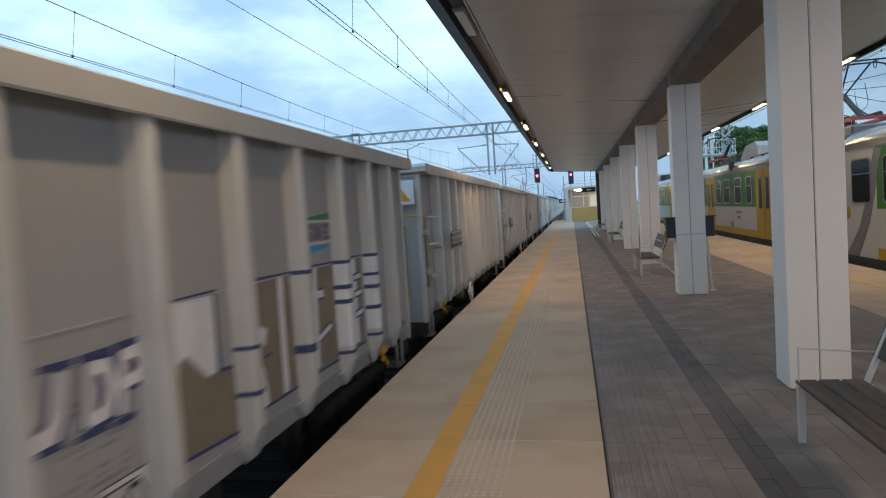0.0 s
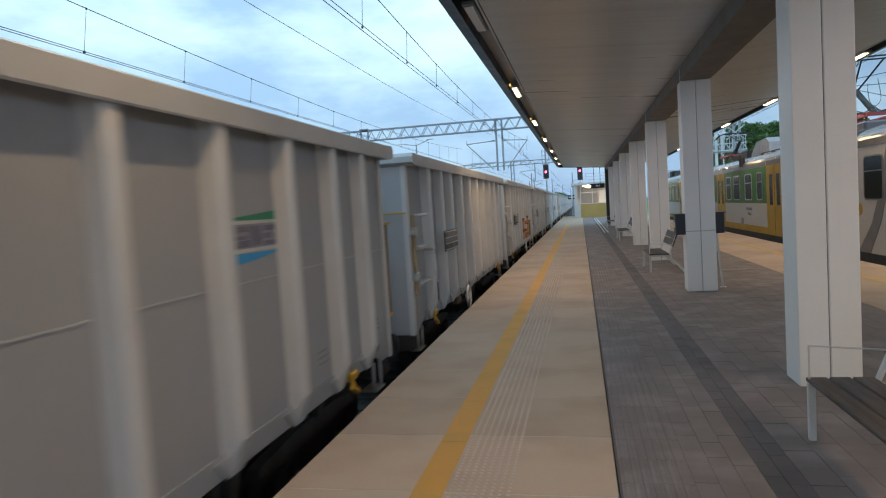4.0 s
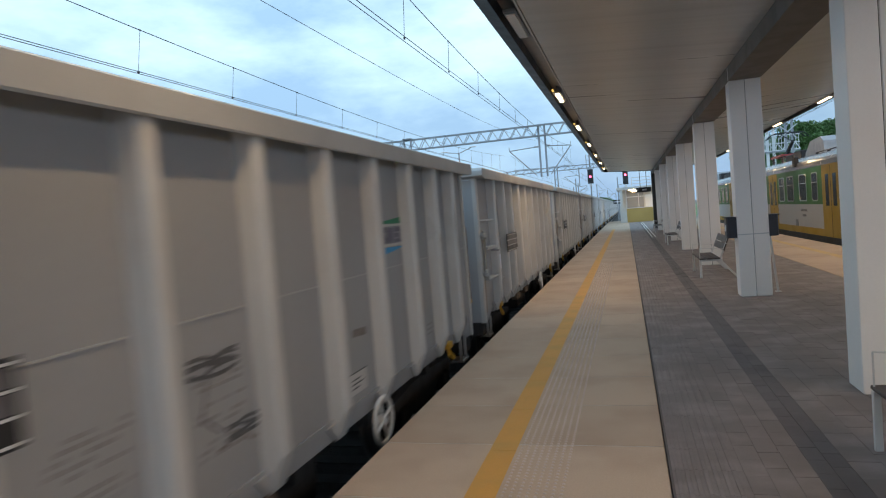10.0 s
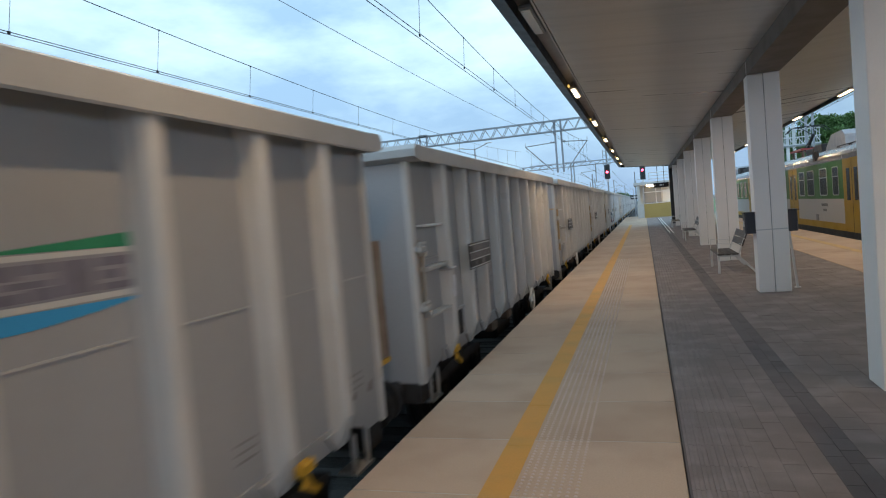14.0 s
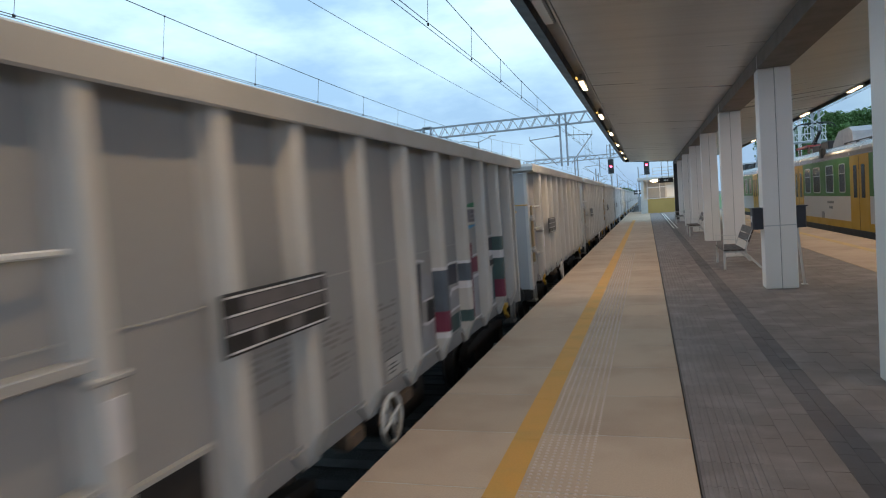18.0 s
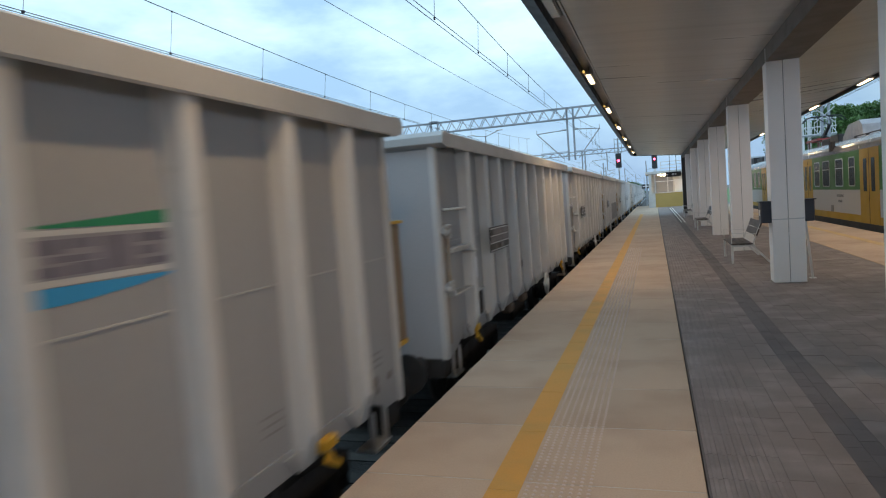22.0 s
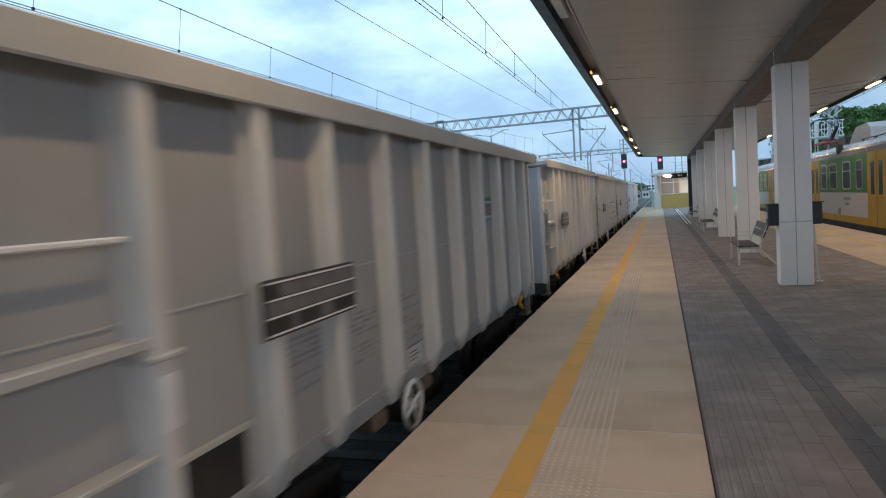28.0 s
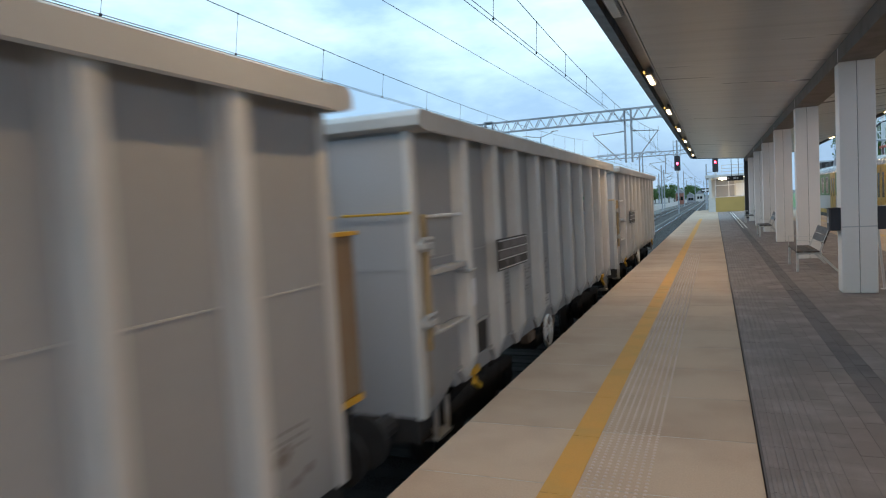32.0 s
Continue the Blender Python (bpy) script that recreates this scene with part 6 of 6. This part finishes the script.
paint(w0, [(8.86, 0.36), (9.30, 0.36), (9.30, 1.36), (8.95, 1.36)], M["gr_white"], 1)
for z in (1.14, 0.94, 0.70):
    outlined(w0, [(9.22, z), (9.44, z + 0.01)], 0.07)
outlined(w0, [(9.82, 0.72), (9.82, 1.22), (9.98, 1.18), (9.98, 1.02), (9.84, 0.98), (10.02, 0.74)], 0.04)
outlined(w0, [(9.80, 0.30), (9.80, 0.66), (9.96, 0.62), (9.94, 0.48), (9.82, 0.46), (10.02, 0.30)], 0.04)
for i, spans in ((5, ((0.53, 0.57), (0.89, 0.925))), (6, ((0.62, 0.70), (1.36, 1.40))), (7, ((0.36, 0.40), (0.92, 0.97), (1.08, 1.13), (1.36, 1.40))), (8, ((0.36, 0.40), (0.70, 0.75), (0.96, 1.01), (1.12, 1.16), (1.36, 1.40)))):
    if i > 5:
        rib_paint(w0, i, 0.72 if i == 6 else 0.45, 1.36, M["gr_white"] if i != 6 else M["rib"], 0)
    for za, zb in spans:
        rib_paint(w0, i, za, zb, M["gr_blue"], 1)

w5 = WAGONS[5]
GO, GR, GY_, GB = M["gr_orange"], M["gr_red"], M["gr_yellow"], M["gr_black"]
hump = [(5.50, 0.86), (5.80, 1.04), (6.12, 1.17), (6.36, 1.22), (6.60, 1.20), (6.90, 1.06), (7.30, 0.84), (7.66, 0.56)]


def under_curve(w, curve, drop, z0, material, layer):
    top = [(y, z - drop) for y, z in curve]
    paint(w, [(top[0][0], z0)] + top + [(top[-1][0], z0)], material, layer)


for d, m, l in ((0.0, GB, 0), (0.035, GR, 1), (0.12, GY_, 2), (0.18, GO, 3)):
    under_curve(w5, hump, d, 0.17, m, l)
    rib_paint(w5, 5, 0.30, 1.21 - d, m if l < 3 else M["gr_peach"], l)
    rib_paint(w5, 6, 0.30, max(0.36, 0.72 - d), m, l)
rib_paint(w5, 5, 0.62, 0.76, GR, 4)
stroke(w5, [(6.62, 0.70), (6.62, 0.30)], 0.10, GR, 5)
stroke(w5, [(6.55, 0.60), (6.70, 0.52)], 0.06, GB, 6)
hump2 = [(7.72, 1.18), (7.95, 1.30), (8.2, 1.34), (8.42, 1.31)]
for d, m, l in ((0.0, GB, 0), (0.03, GR, 1), (0.10, GY_, 2), (0.15, GO, 3)):
    under_curve(w5, hump2, d, 0.17, m, l)
    rib_paint(w5, 7, 0.30, 1.28 - d, m if l < 3 else M["gr_peach"], l)
for z in (0.88, 0.42):
    rib_paint(w5, 7, z, z + 0.08, GR, 4)
rib_paint(w5, 7, 0.80, 0.86, GY_, 4)
rib_paint(w5, 6, 0.92, 1.06, GR, 0)
rib_paint(w5, 6, 0.97, 1.02, M["gr_peach"], 1)
hump3 = [(8.72, 0.82), (8.95, 1.02), (9.30, 1.08), (9.46, 1.0)]
for d, m, l in ((0.0, GB, 0), (0.03, GR, 1), (0.10, GY_, 2), (0.15, GO, 3)):
    under_curve(w5, hump3, d, 0.17, m, l)
    rib_paint(w5, 8, 0.30, 1.04 - d, m, l)
under_curve(w5, [(9.76, 0.95), (10.0, 0.75), (10.4, 0.30)], 0.0, 0.17, GO, 1)
stroke(w5, [(8.95, 0.62), (9.15, 0.66)], 0.06, GR, 5)
stroke(w5, [(4.55, 0.52), (5.0, 0.62), (4.7, 0.48), (5.15, 0.60)], 0.05, M["print_dark"], 1)

w15 = WAGONS[15]
GT, GW, GV = M["gr_green"], M["gr_white"], M["gr_wine"]
GK, GN = M["gr_black"], M["gr_navy"]
for pts, m, l in (([(5.57, 0.28), (5.80, 0.30), (5.93, 1.25), (5.66, 1.25)], GN, 1), ([(5.84, 0.28), (6.26, 0.24), (6.32, 0.55), (5.86, 0.56)], M["gr_pale"], 0), ([(6.05, 0.55), (6.31, 0.54), (6.31, 0.79), (6.08, 0.80)], GK, 1), ([(5.90, 0.82), (6.31, 0.84), (6.31, 1.05), (5.96, 1.16)], M["gr_pale"], 0),
                  ):
    paint(w15, pts, m, l)
for pts, m, l in (([(6.56, 0.55), (6.90, 0.60), (6.92, 1.02), (6.58, 1.10)], M["gr_teal"], 0), ([(6.94, 0.86), (7.37, 0.85), (7.37, 1.11), (6.90, 1.12)], GN, 1), ([(6.55, 0.22), (7.37, 0.24), (7.37, 0.46), (6.62, 0.42)], GT, 1), ([(6.95, 0.53), (7.37, 0.55), (7.37, 0.74), (7.02, 0.76)], M["gr_pale"], 0),
                  ):
    paint(w15, pts, m, l)
for pts, wd in (([(5.60, 1.28), (5.85, 1.29), (6.05, 1.265)], 0.03), ([(5.92, 0.81), (6.31, 0.81)], 0.03), ([(5.90, 0.56), (6.05, 0.53), (6.28, 0.55)], 0.04), ([(6.86, 1.10), (7.05, 1.14), (7.43, 1.135)], 0.03), ([(7.0, 0.72), (7.10, 0.79), (7.43, 0.79)], 0.05), ([(6.92, 0.49), (7.10, 0.52), (7.43, 0.53)], 0.035), ([(5.62, 0.21), (6.30, 0.19)], 0.07), ([(6.55, 0.17), (7.43, 0.165)], 0.06)):
    stroke(w15, pts, wd, GW, 3)
# a wine-red cross between pale fields
for pts, m, l in (([(7.66, 0.24), (8.02, 0.24), (8.02, 0.88), (7.66, 0.90)], M["gr_pale"], 0), ([(8.22, 0.24), (8.54, 0.24), (8.54, 0.86), (8.22, 0.86)], M["gr_pale"], 0), ([(8.02, 0.24), (8.20, 0.24), (8.22, 0.92), (8.04, 0.92)], GV, 1), ([(7.70, 0.92), (8.54, 0.88), (8.54, 1.11), (7.72, 1.08)], GV, 2), ([(8.08, 1.05), (8.24, 1.06), (8.27, 1.33), (8.12, 1.34)], GV, 1)):
    paint(w15, pts, m, l)
for pts, wd in (([(7.67, 1.10), (8.06, 1.115)], 0.03), ([(8.28, 1.135), (8.54, 1.145)], 0.03), ([(7.67, 0.88), (8.0, 0.865)], 0.055), ([(8.24, 0.83), (8.54, 0.835)], 0.06), ([(7.66, 0.20), (8.54, 0.20)], 0.05)):
    stroke(w15, pts, wd, GW, 4)
# a dark block with a white swirl and a black inner curve
for pts, m, l in (([(8.98, 1.04), (9.59, 1.03), (9.59, 1.33), (9.0, 1.33)], GN, 1), ([(9.47, 0.30), (9.59, 0.30), (9.59, 0.84), (9.49, 0.84)], GT, 1), ([(8.85, 0.22), (9.22, 0.22), (9.22, 0.57), (8.88, 0.55)], GT, 1), ([(8.80, 0.58), (9.20, 0.60), (9.16, 0.98), (8.98, 1.02)], M["gr_pale"], 0)):
    paint(w15, pts, m, l)
stroke(w15, [(8.88, 1.345), (9.59, 1.37)], 0.03, GW, 3)
stroke(w15, [(9.04, 0.78), (9.08, 0.95), (9.18, 1.04), (9.34, 1.08), (9.59, 1.08)], 0.10, GW, 3)
stroke(w15, [(9.20, 0.76), (9.24, 0.86), (9.36, 0.92), (9.59, 0.92)], 0.10, GK, 2)
stroke(w15, [(9.40, 0.84), (9.37, 0.56), (9.33, 0.28)], 0.10, GW, 3)
stroke(w15, [(8.80, 0.19), (9.59, 0.23)], 0.06, GW, 3)
paint(w15, [(10.20 + 0.16 * math.cos(q * math.pi / 8), 0.73 + 0.155 * math.sin(q * math.pi / 8)) for q in range(16)], GN, 1)
stroke(w15, [(9.82, 0.34), (9.90, 0.56), (9.88, 0.70)], 0.08, GV, 1)
for i, z0, z1, m in ((5, 0.62, 1.12, M["gr_teal"]), (5, 0.37, 0.62, GV), (5, 1.12, 1.16, GW), (5, 0.295, 0.37, GW), (6, 1.10, 1.14, GW), (6, 0.86, 1.10, M["gr_teal"]), (6, 0.76, 0.86, GW), (6, 0.30, 0.46, GT), (8, 1.11, 1.34, GT), (8, 0.98, 1.11, GW), (8, 0.62, 0.98, GT), (8, 0.32, 0.62, GV)):
    rib_paint(w15, i, z0, z1, m, 0)

w26 = WAGONS[26]
GT = M["gr_teal"]
# a long pale panel under a dark blue and white top line, with faint bars in it
for a, b_ in ((5.58, 6.30), (6.54, 7.44), (7.66, 8.54), (8.76, 9.49), (9.71, 10.15)):
    z = 1.30 if a > 9.5 else 1.36
    paint(w26, [(a, 0.36), (b_, 0.34), (b_, z), (a, z)], M["gr_pale"], 0)
    stroke(w26, [(a, z + 0.012), ((a + b_) / 2, z + 0.018), (b_, z + 0.02)], 0.036, M["gr_blue"], 3)
    stroke(w26, [(a, z - 0.035), (b_, z - 0.025)], 0.05, GW, 2)
    stroke(w26, [(a + 0.1, 0.37), (b_ - 0.05, 0.36)], 0.03, M["gr_blue"], 3)
for z in (1.30, 1.13, 0.96):
    stroke(w26, [(5.93, z - 0.03), (6.15, z - 0.035)], 0.045, GT, 1)
for ya, za, yb, zb, wd, m in ((6.64, 1.01, 6.89, 1.02, 0.03, GT), (6.62, 0.855, 6.89, 0.86, 0.025, GW), (6.59, 0.63, 6.84, 0.62, 0.04, GT), (7.18, 0.59, 7.34, 0.575, 0.045, M["gr_blue"]), (7.64, 0.545, 7.80, 0.53, 0.045, M["gr_blue"]), (7.74, 0.99, 7.97, 1.0, 0.03, M["gr_blue"]), (7.73, 0.93, 7.95, 0.925, 0.02, GW),
                              (8.07, 0.60, 8.40, 0.60, 0.04, GT), (8.11, 0.55, 8.35, 0.545, 0.025, GW), (8.12, 0.29, 8.40, 0.265, 0.03, M["gr_blue"]), (9.0, 0.21, 9.46, 0.19, 0.03, GT), (6.60, 0.33, 7.34, 0.34, 0.025, GT), (9.0, 0.9, 9.4, 0.92, 0.03, GT)):
    stroke(w26, [(ya, za), (yb, zb)], wd, m, 3)
for i, spans in ((6, ((0.545, 0.58), (1.355, 1.39))), (7, ((0.84, 0.87), (0.26, 0.28), (1.355, 1.385))), (8, ((0.85, 0.875), (1.06, 1.085), (0.60, 0.625), (1.335, 1.355)))):
    rib_paint(w26, i, spans[-1][0] - 0.05, spans[-1][0] - 0.004, GW, 1)
    for za, zb in spans:
        rib_paint(w26, i, za, zb, M["gr_blue"], 2)
for z, m in ((1.46, M["gr_blue"]), (1.41, GW), (1.32, GT), (1.26, GT), (1.20, GW), (1.13, GT), (0.92, M["gr_blue"])):
    stroke(w26, [(10.80, z - 0.005), (11.08, z + 0.005)], 0.035, m, 2)
# dark bars of paint at the tail of another wagon
for z in (0.90, 1.04, 1.20):
    stroke(WAGONS[5], [(10.84, z - 0.01), (11.16, z + 0.01)], 0.045, M["gr_black"], 2)

# smudged dark scribbles at the tail of the second wagon
rs = random.Random(12)
for k in range(5):
    z = 1.07 + k * 0.03
    stroke(WAGONS[1], [(10.84 + rs.uniform(0, 0.1) + q * 0.11, z + rs.uniform(-0.025, 0.03)) for q in range(5)], 0.02, M["print_dark"], 1 + k % 3)
for k in range(3):
    stroke(WAGONS[1], [(11.42 + k * 0.06, 0.78), (11.45 + k * 0.06, 0.96)], 0.03, M["print_dark"], 1)
stroke(WAGONS[1], [(11.40, 0.86), (11.60, 0.84)], 0.03, M["print_dark"], 2)

# dark smudged tags on one more wagon
for n in (5, 7, 8, 11, 19):
    for k in range(5):
        stroke(WAGONS[n], [(4.52 + q * 0.13, 1.0 + 0.03 * k + rs.uniform(-0.03, 0.03)) for q in range(5)], 0.028, M["smudge"], 1 + k % 3)
    for k in range(4):
        stroke(WAGONS[n], [(4.86 + q * 0.11, 0.54 + 0.03 * k + rs.uniform(-0.02, 0.02)) for q in range(5)], 0.025, M["smudge"], 1 + k % 3)
    stroke(WAGONS[n], [(4.70, 0.95), (4.62, 0.75), (4.80, 0.62)], 0.022, M["smudge"], 1)
stroke(WAGONS[8], [(6.95, 0.84), (7.25, 0.82)], 0.10, M["stain"], 1)

# a repainted, darker lower side on one wagon
for a, b_ in ((5.43, 6.32), (6.54, 7.44), (7.66, 8.54), (8.76, 9.49), (9.71, 10.53)):
    paint(WAGONS[21], [(a, 0.17), (b_, 0.17), (b_, 1.22), (a, 1.22)], M["patch"], 0)
for i in (5, 6, 7, 8, 9):
    rib_paint(WAGONS[21], i, 0.29, 1.22, M["patch"], 0)

# dark scribbles and rusty scuffs on a few more wagons
rg = random.Random(31)
for n in (1, 4, 7, 8, 10, 11, 13, 18, 21, 24, 25, 28):
    y, z = 4.5 + rg.random() * 1.2, 0.45 + rg.random() * 0.2
    pts = [(y + k * 0.09, z + rg.uniform(-0.07, 0.09)) for k in range(6)]
    stroke(WAGONS[n], pts, 0.022, M["stain"], 1)
for n in WAGONS:
    for k in range(3):
        y = rg.uniform(10.9, 11.4)
        z = rg.uniform(0.1, 0.4)
        s = rg.uniform(0.04, 0.10)
        paint(WAGONS[n], [(y - s, z), (y - s * 0.4, z + s * 0.8), (y + s * 0.7, z + s), (y + s, z + 0.1 * s), (y + 0.2 * s, z - s * 0.6)], M["stain"], 0)

# warning sign on one wagon's end wall
q = B()
box(q, 0.46 + 0.14, 1.16, -0.004, 0.008, H + 2.02, H + 2.44)
plate = part("warning_sign", q, M["sign_white"], WAGONS[1], "white sign with an orange triangle")
q = B()
prism(q, [(0.66, H + 2.08), (1.10, H + 2.08), (0.88, H + 2.38)], -0.010, -0.005)
part("triangle", q, M["orange"], plate)

# two of them are slightly shorter
for n, k in ((5, 0.985), (25, 0.975)):
    for o in WAGONS[n].children:
        if not o.name.startswith("bogie"):
            o.location.y = 3.0 * (1 - k) + o.location.y * k
            o.scale.y = k


# ---- what moves ----
def motions():
    times = [i * 1.0 for i in range(33)]
    for n, w in WAGONS.items():
        walk(w, [(t, pose(WX, train_y(n, t), RAIL)) for t in times])
    turn = [(i / 30, -math.degrees((train_y(0, 0) - train_y(0, i / 30)) / 0.46)) for i in range(961)]
    for k, ws in enumerate(wheelsets0):
        y = AXLES[k]
        walk(ws, [(t, pose(0, y, 0.46, -a)) for t, a in turn])
    for n, w in WAGONS.items():
        if n == 0:
            continue
        mine = [o for o in w.children_recursive if o.name.startswith("wheelset")]
        mine.sort(key=lambda o: o.location.y)
        for o, src in zip(mine, wheelsets0):
            o.rotation_mode = "QUATERNION"
            d = o.animation_data_create()
            d.action = src.animation_data.action
            d.action_slot = src.animation_data.action_slot


motions()
